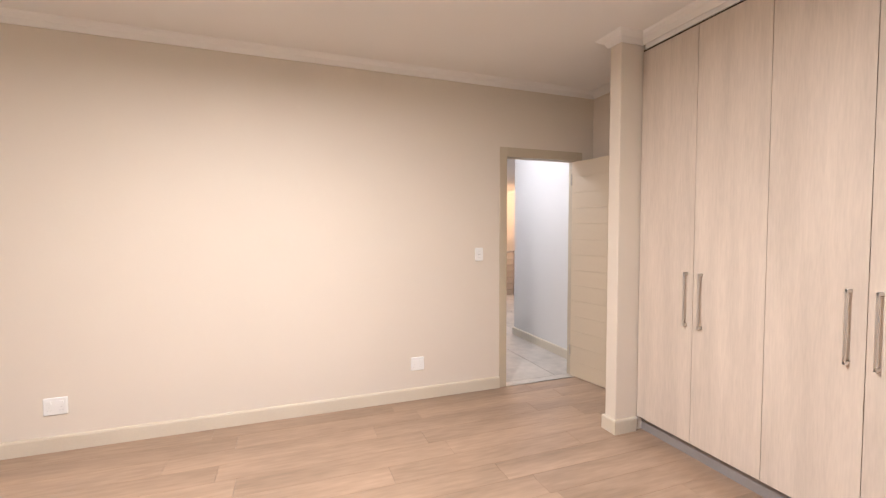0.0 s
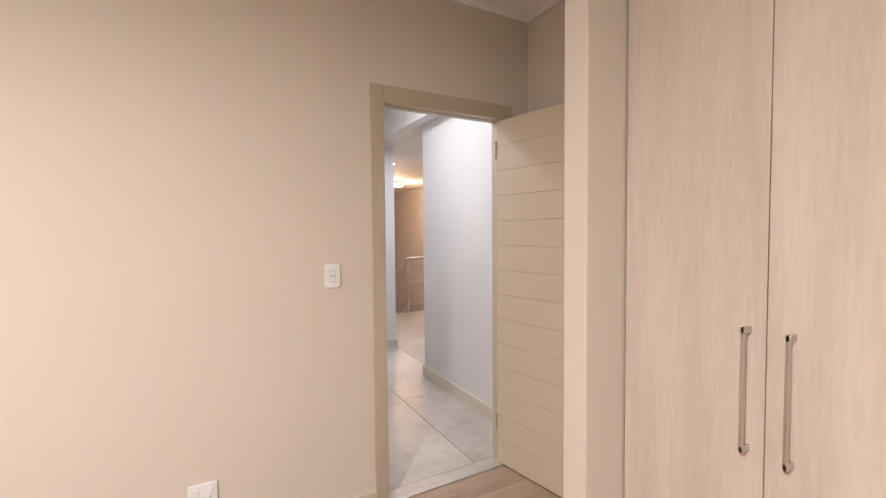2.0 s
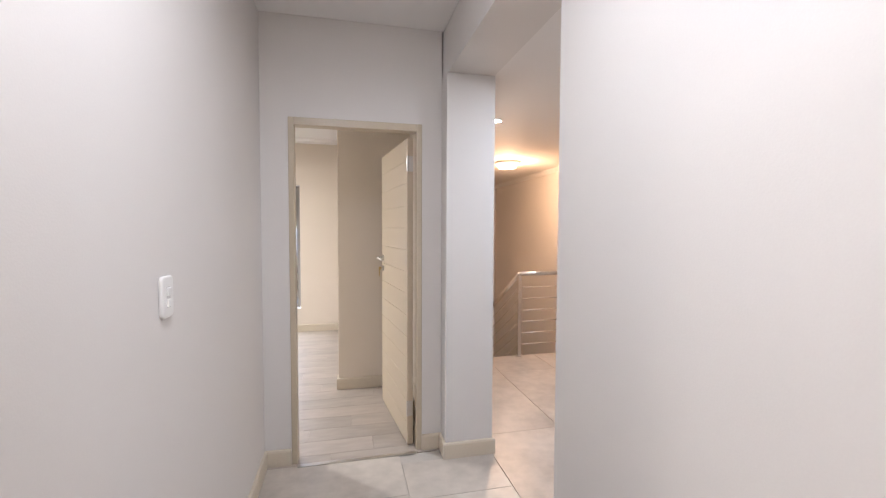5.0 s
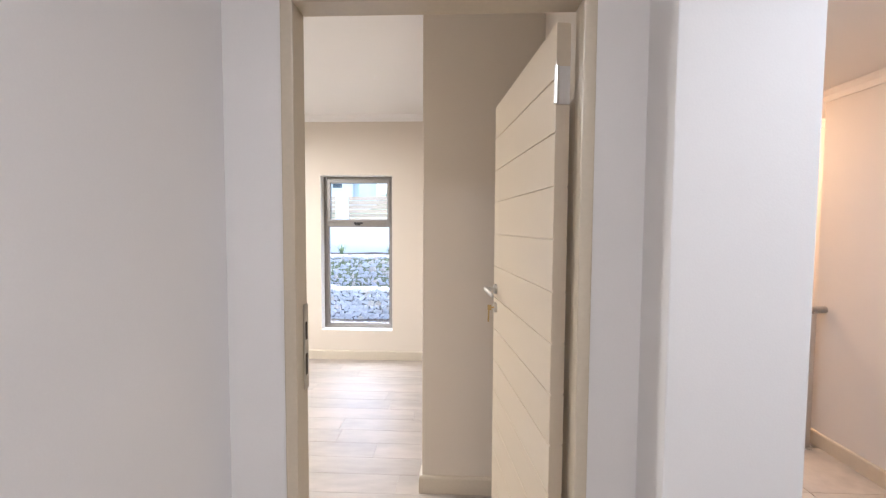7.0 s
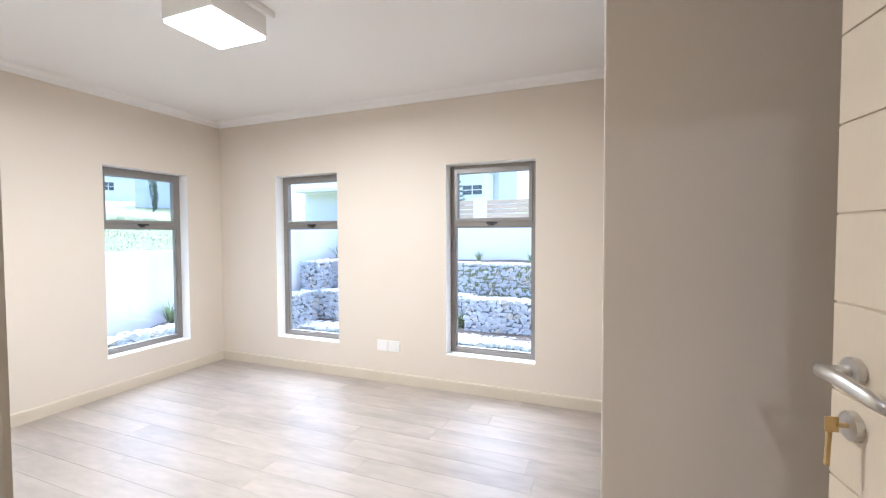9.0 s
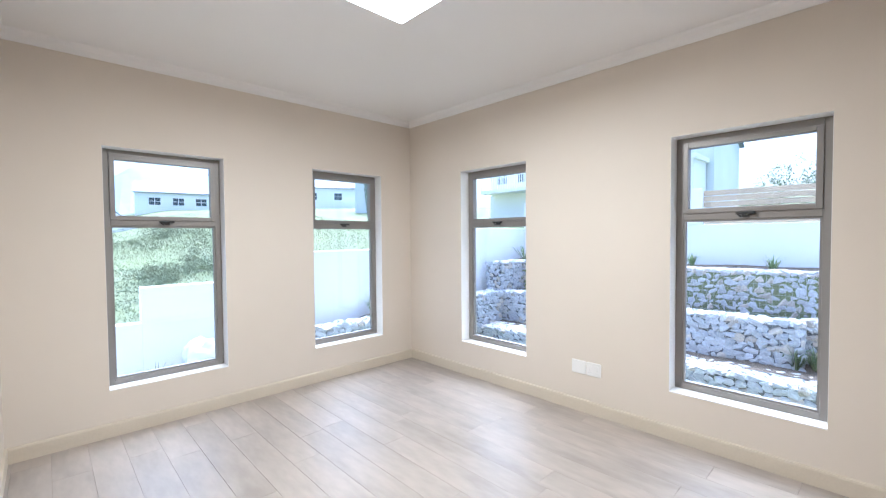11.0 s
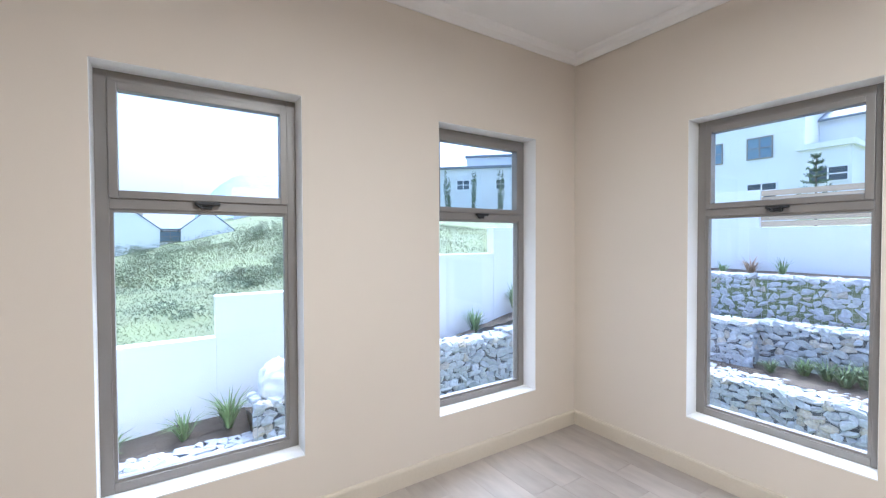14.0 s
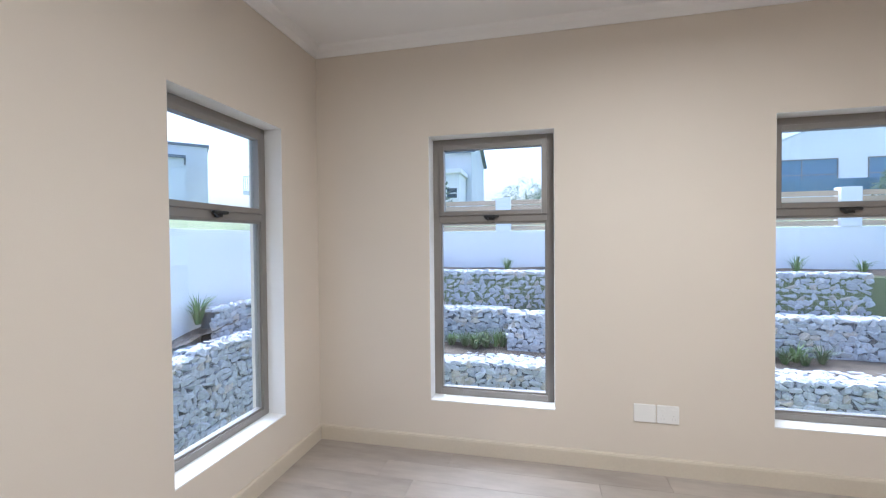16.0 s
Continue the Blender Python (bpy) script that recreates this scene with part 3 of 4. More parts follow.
# the last one is an added, unseen fixture for the landing's fill lamp
for x, y, z in ((4.10, -5.5, 2.70), (5.47, -2.63, 2.40), (5.6, -4.4, 2.40)):
    downlight(x, y, z)
c = thing("stair_light", "round warm ceiling light over the stairs", "ceiling light", pose(6.4, -0.55, 2.40))
bm = bmesh.new()
cyl(bm, (0, 0, -0.03), (0, 0, 0), 0.17, 32)
part("base", bm, PLASTIC, c)
bm = bmesh.new()
cyl(bm, (0, 0, -0.085), (0, 0, -0.03), 0.12, 32, 0.16)
part("shade", bm, WARMDISC, c, "glowing warm glass shade")
hatch = thing("ceiling_hatch", "white ceiling hatch with a timber surround", "hatch", pose(4.25, -5.1, 2.70), "structure")
boxes("frame", CORNICE, hatch, (-0.36, -0.31, -0.36, 0.36, -0.014, 0), (0.31, 0.36, -0.36, 0.36, -0.014, 0), (-0.31, 0.31, -0.36, -0.31, -0.014, 0), (-0.31, 0.31, 0.31, 0.36, -0.014, 0))
boxes("panel", CEILING, hatch, (-0.31, 0.31, -0.31, 0.31, -0.006, 0))

# ---------------------------------------------------------------- stairs and railing
solid("floor_landing_edge", (5.09, 6.77, -1.80, -1.70, -0.25, -0.021), GROUT, "landing slab edge", "floor")
st = thing("staircase", "tiled staircase going down beside the railing", "staircase", pose(5.6, -1.7, -3.0), "structure")
for i in range(14):
    z = 3.0 - 0.175 * (i + 1)
    boxes("step", TILE, st, (-0.51, 0.44, i * 0.27, (i + 1) * 0.27, z - 0.2, z), bevel=0.004)
boxes("lower_floor", TILE, st, (-0.51, 1.76, 0.0, 4.2, -0.1, 0.0))


def railing():
    r = thing("railing", "brushed steel stair railing with horizontal bars", "railing", pose(6.1, -1.72, 0))

    def rod(name, a, b, rad, seg=12):
        bm = bmesh.new()
        cyl(bm, a, b, rad, seg)
        return smooth(part(name, bm, STEEL, r))

    for x, y, z in ((0, 0, 0), (0.57, 0.03, 0), (0, 1.1, -0.66), (0, 2.2, -1.32)):
        p = boxes("post", STEEL, r, (x - 0.02, x + 0.02, y - 0.02, y + 0.02, z, z + 0.92), bevel=0.003)
        bm = bmesh.new()
        cyl(bm, (x, y, z), (x, y, z + 0.008), 0.045, 16)
        part("base_flange", bm, STEEL, p)
    rod("top_rail", (0, 0, 0.945), (0.66, 0.035, 0.945), 0.024, 16)
    rod("top_rail", (0, 0, 0.945), (0, 2.3, 0.945 - 1.38), 0.024, 16)
    for i in range(6):
        z = 0.13 + i * 0.132
        rod("bar", (0, 0, z), (0.57, 0.03, z), 0.006, 8)
        rod("bar", (0, 0, z), (0, 2.2, z - 1.32), 0.006, 8)


railing()

# ---------------------------------------------------------------- garden: ground, walls, gabions
rng = random.Random(5)


def land(x, y):
    """Height of the land: a low garden round the house, fields that rise to the west and the north."""
    if x > -4.6 and y < 7.2:
        return -1.9
    if y >= 7.2 and x > -4.6:
        return 0.58 if y < 8.6 else 1.2 + 0.085 * (y - 8.6)
    d = -4.6 - x
    s = 0.12 + 0.0038 * min(d, 30)
    return -0.55 + 0.066 * min(d, 60) + s * max(-14, min(y, 8)) + 0.05 * max(0, min(y, 60) - 8) + 0.12 * math.sin(x * 0.45) * math.sin(y * 0.37 + 1)


xs = sorted({-4000, -1500, -600, -250, -120, *range(-90, -20, 5), *[-20 + 0.8 * i for i in range(19)], -4.61, -4.59, 0, 4, 8, 14, 20, 30, 45, 70, 120, 300, 1200, 4000})
ys = sorted({-4000, -1200, -300, -100, -60, -40, *[-30 + 1.5 * i for i in range(24)], 6.5, 7.19, 7.21, 8.59, 8.61, 10, 12, 15, 19, 24, 30, 38, 48, 70, 120, 400, 1200, 4000})
bm = bmesh.new()
grid = [[bm.verts.new((x, y, land(x, y))) for y in ys] for x in xs]
for i in range(len(xs) - 1):
    for k in range(len(ys) - 1):
        bm.faces.new([grid[i][k], grid[i + 1][k], grid[i + 1][k + 1], grid[i][k + 1]])
structure(part("ground", bm, GRASSGROUND), "grassy hillside round the house", "ground")

# stepped white boundary wall on the west side
bw = thing("boundary_wall", "white rendered garden wall stepping up the slope", "garden wall", pose(-4.42, 0, -1.9))
for a, b, top in ((-14, -1.955, 0.045), (-1.955, 0.6, 0.61), (0.6, 3.0, 1.10), (3.0, 8.45, 1.62)):
    boxes("wall_panel", RENDERWALL, bw, (-0.2, 0.0, a, b, 0, top + 1.9), bevel=0.008)
# north wall with timber infill
nw = thing("boundary_wall", "white rendered garden wall with timber slat infill", "garden wall", pose(0, 8.45, 0))
boxes("wall_panel", RENDERWALL, nw, (-4.42, 14, 0.0, 0.2, 0.2, 1.62), bevel=0.008)
boxes("wall_panel", RENDERWALL, nw, (-4.42, -1.79, 0.0, 0.2, 1.62, 2.46), bevel=0.008)
px = -1.79
while px < 12:
    boxes("pier", RENDERWALL, nw, (px + 2.15, px + 2.55, -0.02, 0.22, 1.62, 2.5), bevel=0.006)
    for i in range(6):
        boxes("slat", SLAT, nw, (px, px + 2.15, 0.07, 0.095, 1.64 + i * 0.135, 1.64 + i * 0.135 + 0.115), bevel=0.003)
    px += 2.55

# soil beds
def bed(name, quad_pts, label):
    bm = bmesh.new()
    n, m = 26, 6
    a, b, c, d = [Vector(p) for p in quad_pts]
    g = [[bm.verts.new(a.lerp(b, i / n).lerp(d.lerp(c, i / n), k / m) + Vector((0, 0, rng.uniform(-0.02, 0.03)))) for k in range(m + 1)] for i in range(n + 1)]
    for i in range(n):
        for k in range(m):
            bm.faces.new([g[i][k], g[i + 1][k], g[i + 1][k + 1], g[i][k + 1]])
    return structure(part(name, bm, SOIL), label, "soil")


bed("soil_bed_north", ((-4.4, 7.5, 0.60), (13, 7.5, 0.60), (13, 8.46, 0.66), (-4.4, 8.46, 0.66)), "dark soil bed above the gabion wall")
bed("soil_bed_terrace", ((-4.4, 5.7, -0.97), (13, 5.7, -0.97), (13, 6.9, -0.90), (-4.4, 6.9, -0.90)), "dark soil on the gabion terrace")
bed("soil_bed_west", ((-3.9, -7, -1.28), (-3.9, -1.6, -1.17), (-4.43, -1.6, -1.0), (-4.43, -7, -1.35)), "dark soil bed along the garden wall")
bed("soil_bed_west", ((-3.9, -1.6, -0.92), (-3.9, 1.2, -0.42), (-4.43, 1.2, -0.62), (-4.43, -1.6, -1.02)), "dark soil bed along the garden wall")
bed("soil_bed_west", ((-3.9, 1.2, -0.40), (-3.9, 5.4, 0.12), (-4.43, 5.4, 0.26), (-4.43, 1.2, -0.62)), "dark soil bed along the garden wall")

# stones: a few faceted shapes shared by all baskets
STONES = []
for k in range(16):
    bm = bmesh.new()
    for i in range(13):
        v = Vector((rng.gauss(0, 1), rng.gauss(0, 1), rng.gauss(0, 1))).normalized()
        v = Vector([max(-0.78, min(0.78, c * 1.15)) for c in v])
        bm.verts.new(v * 0.66)
    hull = bmesh.ops.convex_hull(bm, input=bm.verts)
    bmesh.ops.delete(bm, geom=[v for v in bm.verts if not v.link_faces], context="VERTS")
    STONES.append(mesh_of("stone", bm, STONE_W if k % 6 == 5 else STONE))


def basket(m, w, h, d, label, cell=0.125, top=True, ends=False):
    """Wire basket of packed stones: x along, -y the face, z up."""
    b = thing("gabion_basket", label, "gabion", m, group="gabion retaining walls")
    # filler box, coloured dark to give the shade between the stones
    boxes("core", SHADED_CORE, b, (0.02, w - 0.02, 0.035, d, 0.0, h - 0.03))

    def stone(u, v, su, sv, face):
        ob = new("stone", STONES[rng.randrange(16)])
        ob.parent = b
        if face:
            ob.location, ob.scale = (u, 0.035 + rng.uniform(-0.012, 0.012), v), (su, 0.10, sv)
        else:
            ob.location, ob.scale = (u, v, h - 0.035 + rng.uniform(-0.01, 0.008)), (su, sv, 0.075)
        ob.rotation_euler = (rng.uniform(-0.15, 0.15), rng.uniform(-0.45, 0.45) if face else rng.uniform(-0.12, 0.12), 0 if face else rng.uniform(-0.4, 0.4))

    for x in (0.02, w - 0.02) if ends else ():
        rows = max(1, round(h / (cell * 0.82)))
        for r in range(rows):
            v = 0.06
            while v < d:
                sv = rng.uniform(0.75, 1.6) * cell
                ob = new("stone", STONES[rng.randrange(16)])
                ob.parent = b
                ob.location, ob.scale = (x, min(v + sv / 2, d), (r + 0.5) * h / rows), (0.09, sv * 1.08, h / rows * rng.uniform(1.0, 1.35))
                ob.rotation_euler = (rng.uniform(-0.4, 0.4), 0, 0)
                v += sv
    for face, height in ((True, h),) + (((False, min(d, 0.72)),) if top else ()):
        rows = max(1, round(height / (cell * 0.82)))
        rh = height / rows
        for r in range(rows):
            u = rng.uniform(-0.05, 0.02)
            while u < w - 0.03:
                su = rng.uniform(0.75, 1.75) * cell
                stone(min(u + su / 2, w - 0.03), (r + 0.5) * rh + rng.uniform(-0.02, 0.02), su * 1.08, rh * rng.uniform(1.0, 1.4), face)
                u += su
    bm = bmesh.new()
    for i in range(int(w / 0.1) + 1):
        x = min(i * 0.1, w)
        cyl(bm, (x, -0.022, 0), (x, -0.022, h), 0.0022 if 0 < i < int(w / 0.1) else 0.004, 4)
    for i in range(int(h / 0.1) + 1):
        cyl(bm, (0, -0.022, i * 0.1), (w, -0.022, i * 0.1), 0.0022, 4)
    part("wire_mesh", bm, WIRE, b, "galvanised wire mesh")


GL = "wire gabion basket packed with blue-grey stones"
BASKETS = []
for i in range(12):
    x = -4.2 + i
    BASKETS.append((pose(x, 7.2, -0.2), 0.995, 0.86, 0.5))
    near = 0.0 if (x + 0.5 < -0.88 or 0.9 < x + 0.5 < 2.35 or x > 6.8) else 0.40
    BASKETS.append((pose(x + 0.05, 6.2 + near, -1.0), 0.995, 0.86, 0.5, near == 0))
    BASKETS.append((pose(x + 0.0, 5.25, -1.9), 0.995, 0.95, 0.75))
for a, b, top in ((-4.6, -3.6, -1.13), (-3.6, -2.6, -1.13), (-2.6, -1.6, -1.13), (-1.6, -0.5, -0.63), (-0.5, 0.6, -0.63), (0.6, 1.6, -0.31), (1.6, 2.6, -0.31), (2.6, 3.5, -0.25), (3.5, 4.4, -0.25)):
    BASKETS.append((pose(-3.5, a, -1.9, 0, 0, 90), b - a - 0.005, top + 1.9, 0.42))
BASKETS.append((pose(-3.58, 6.19, -0.2, 0, 0, 90), 1.0, 0.86, 0.5, True))
BASKETS.append((pose(-3.54, 5.19, -1.0, 0, 0, 90), 1.0, 0.86, 0.5, True))
BASKETS.append((pose(-3.95, 3.45, -0.4, 0, 0, 90), 1.3, 0.64, 0.3))


# ---------------------------------------------------------------- plants
def blades(bm, x, y, z, n, length, width, lean, r):
    for _ in range(n):
        a, l = r.uniform(0, 2 * math.pi), length * r.uniform(0.6, 1.1)
        t = lean * r.uniform(0.3, 1.2)
        d, s = Vector((math.cos(a), math.sin(a), 0)), Vector((-math.sin(a), math.cos(a), 0)) * width / 2
        p0 = Vector((x, y, z)) + d * r.uniform(0, 0.04)
        p1 = p0 + d * l * t * 0.35 + Vector((0, 0, l * 0.55))
        p2 = p0 + d * l * t * 0.95 + Vector((0, 0, l * (1.0 - 0.35 * t)))
        a0, a1, b0, b1, c = (bm.verts.new(v) for v in (p0 - s, p0 + s, p1 - s, p1 + s, p2))
        bm.faces.new((a0, a1, b1, b0))
        bm.faces.new((b0, b1, c))


def strap_plant(x, y, z, size, n, lean, material, label):
    bm = bmesh.new()
    blades(bm, 0, 0, -0.02, int(n * 1.5), size, 0.012 + 0.016 * size, lean, rng)
    p = part("strap_leaf_plant", bm, material)
    p.location = (x, y, z)
    tagged(p, label, "plant", "garden plants")


SP = "clump of long green strap leaves in dark soil"
for x, y, z, s, n, l in ((-4.1, -2.35, -1.13, 0.42, 26, 0.9), (-4.05, -1.85, -1.06, 0.55, 40, 0.8), (-4.15, 2.3, -0.36, 0.55, 40, 0.8), (-4.2, 3.35, 0.0, 0.6, 34, 0.7), (-4.1, -3.1, -1.18, 0.4, 20, 1.0), (-4.1, 0.7, -0.55, 0.4, 24, 0.8),
                         (-2.3, 7.9, 0.62, 0.35, 22, 1.0), (-1.2, 7.9, 0.62, 0.45, 22, 0.7), (0.7, 7.9, 0.62, 0.42, 26, 0.6), (2.2, 7.9, 0.62, 0.4, 26, 0.8), (4.6, 7.9, 0.62, 0.4, 22, 0.9), (6.9, 7.9, 0.62, 0.5, 26, 0.8), (8.1, 7.9, 0.62, 0.45, 26, 1.0),
                         (-0.4, 6.35, -0.94, 0.42, 26, 0.8), (0.1, 6.3, -0.94, 0.4, 26, 0.8), (0.55, 6.35, -0.94, 0.5, 26, 0.8), (2.7, 6.35, -0.94, 0.45, 26, 0.8), (3.5, 6.35, -0.94, 0.5, 30, 0.9), (4.4, 6.35, -0.94, 0.45, 26, 0.8), (5.3, 6.35, -0.94, 0.55, 30, 0.8), (6.1, 6.35, -0.94, 0.5, 30, 0.8)):
    strap_plant(x, y, z, s, n, l, LEAF, SP)
for i in range(26):
    x = -0.75 + i * 0.29 + rng.uniform(-0.08, 0.08)
    if not 0.75 < x < 2.45:
        strap_plant(x, 6.27 + rng.uniform(-0.16, 0.14), -0.94, rng.uniform(0.3, 0.55), 34, rng.uniform(0.7, 1.1), GRASSY, "tuft of fine dark green grass on the gabion terrace")
strap_plant(-3.1, 7.9, 0.62, 0.55, 30, 1.1, REDLEAF, "reddish spiky aloe in the soil bed")
strap_plant(-1.75, 7.9, 0.62, 0.5, 30, 1.1, REDLEAF, "reddish spiky aloe in the soil bed")
strap_plant(-4.0, 7.9, 0.62, 0.8, 14, 1.3, LEAF, "arching palm-like plant in the soil bed")

# white sack standing on the gabion
bm = bmesh.new()
bmesh.ops.create_icosphere(bm, subdivisions=4, radius=1.0)
for v in bm.verts:
    c = v.co
    k = 1.0 + 0.16 * noise.noise(c * 2.3) + 0.10 * noise.noise(c * 6.0) + 0.05 * noise.noise(c * 13.0)
    p = 1 - 0.42 * max(0.0, c.z) ** 1.5
    v.co = Vector((max(-0.6, min(0.6, c.x)) * 0.30 * k * p, max(-0.62, min(0.62, c.y)) * 0.38 * k * p, max(-0.55, c.z) * 0.30 * (k + 0.12 * noise.noise(c * 3.1)) + 0.15))
s = smooth(part("plastic_sack", bm, SACK))
s.location = (-3.74, -1.28, -0.645)
tagged(s, "crumpled white woven sack standing on the gabion", "sack")


def leafy(bm, x, y, z, rx, rz, n, size, r):
    """Many small leaves in an uneven clump."""
    lumps = [(r.gauss(0, 0.45), r.gauss(0, 0.45), r.uniform(0.1, 0.9), r.uniform(0.3, 0.6)) for _ in range(7)]
    for _ in range(n):
        lx, ly, lz, lr = lumps[r.randrange(7)]
        v = Vector((r.gauss(0, 1), r.gauss(0, 1), r.gauss(0, 1))).normalized() * lr * r.uniform(0.7, 1.05)
        p = Vector((x + (lx + v.x) * rx, y + (ly + v.y) * rx, z + max(0.0, lz + v.z) * rz))
        q = Vector((r.gauss(0, 1), r.gauss(0, 1), r.gauss(0, 1))).normalized()
        w = q.orthogonal().normalized()
        bm.faces.new([bm.verts.new(p + q * size), bm.verts.new(p + w * size * 0.45), bm.verts.new(p - q * size * 0.6)])


# field behind the west wall
bm = bmesh.new()
for _ in range(80000):
    x, y = -4.7 - 26 * rng.random() ** 1.6, rng.uniform(-12, 14)
    s = 0.055 + 0.004 * (-4.7 - x)
    a = rng.uniform(0, 6.28)
    z = land(x, y) - 0.02
    d = Vector((math.cos(a), math.sin(a), 0))
    p = Vector((x, y, z))
    bm.faces.new([bm.verts.new(p - d * 0.010), bm.verts.new(p + d * 0.010), bm.verts.new(p + d * rng.uniform(-0.1, 0.1) + Vector((rng.uniform(-0.08, 0.08), rng.uniform(-0.08, 0.08), s * rng.uniform(0.6, 1.5))))])
tagged(part("field_grass", bm, GRASS), "rough green grass on the open field", "grass", kind="stuff")
bm, bp = bmesh.new(), bmesh.new()
for _ in range(120):
    x, y = rng.uniform(-34, -11), rng.uniform(-12, 9)
    if y > 4.5 - (x + 34) * 0.06:
        continue
    f = max(0.0, min(1.0, (-10 - x) / 10))
    leafy(bm, x, y, land(x, y), rng.uniform(0.6, 1.3) * (0.6 + 0.5 * f), rng.uniform(0.4, 0.8) * (0.5 + 0.7 * f), 420, 0.06, rng)
for _ in range(90):
    x, y = rng.uniform(-16, -6.5), rng.uniform(-9, 3)
    leafy(bp, x, y, land(x, y) - 0.05, rng.uniform(0.5, 1.1), 0.22, 150, 0.06, rng)
tagged(part("field_shrubs", bm, SHRUB), "grey-green wild shrubs on the open field", "shrubs", kind="stuff")
tagged(part("field_ground_cover", bp, PALESHRUB), "pale green low cover on the open field", "ground cover", kind="stuff")


def tree(x, y, z, h, spread, n, size, label, trunk=0.3):
    t = thing("tree", label, "tree", pose(x, y, z))
    bm = bmesh.new()
    cyl(bm, (0, 0, -0.2), (0.05, 0, h * trunk + 0.3), 0.07, 8, 0.04)
    for k in range(5):
        a = k * 1.3
        cyl(bm, (0.04, 0, h * trunk), (math.cos(a) * spread * 0.5, math.sin(a) * spread * 0.5, h * (trunk + 0.25)), 0.03, 6, 0.012)
    part("trunk", bm, BARK, t)
    bm = bmesh.new()
    leafy(bm, 0, 0, h * trunk * 0.8, spread, h * (1 - trunk * 0.8), n, size, rng)
    part("crown", bm, TREE, t)


for x, y, h in ((-29.4, 18.9, 3.6), (-28.0, 20.8, 3.9), (-26.4, 22.7, 3.6)):
    tree(x, y, land(x, y), h, 0.32, 900, 0.12, "narrow dark cypress beside the grey house", 0.08)
for x, y, h, s in ((-4.5, 30, 2.6, 1.8), (-1.5, 32, 2.2, 2.0), (1.2, 33, 2.4, 2.0), (4.0, 33, 2.0, 1.8), (12.5, 24.5, 2.4, 0.9), (19.5, 24.5, 2.2, 1.0), (-44, 14, 1.2, 1.3)):
    tree(x, y, land(x, y), h, s, 1400, 0.13, "small bushy garden tree with dark leaves", 0.06)


def tiered_conifer(x, y, z, h, label):
    """Young pine with separate tiers of drooping needle-covered branches."""
    t = thing("tree", label, "tree", pose(x, y, z))
    bm = bmesh.new()
    cyl(bm, (0, 0, -0.2), (0, 0, h), 0.05, 8, 0.012)
    part("trunk", bm, BARK, t)
    bm = bmesh.new()
    for k in range(7):
        zc, rad = h * (0.42 + 0.088 * k), 0.52 - 0.065 * k
        for j in range(7):
            a = j * 0.9 + k * 0.5 + rng.uniform(-0.15, 0.15)
            for _ in range(34):
                u = rng.uniform(0.1, 1.0)
                p = Vector((math.cos(a) * rad * u, math.sin(a) * rad * u, zc + 0.10 * u * u + rng.uniform(-0.03, 0.03)))
                q = Vector((rng.gauss(0, 1), rng.gauss(0, 1), rng.gauss(0.4, 0.6))).normalized() * 0.09
                w = q.orthogonal().normalized() * 0.014
                bm.faces.new([bm.verts.new(p - w), bm.verts.new(p + w), bm.verts.new(p + q)])
    part("crown", bm, TREE, t)


tiered_conifer(-2.68, 15.5, land(-2.68, 15.5), 2.4, "young pine with open tiers of branches")


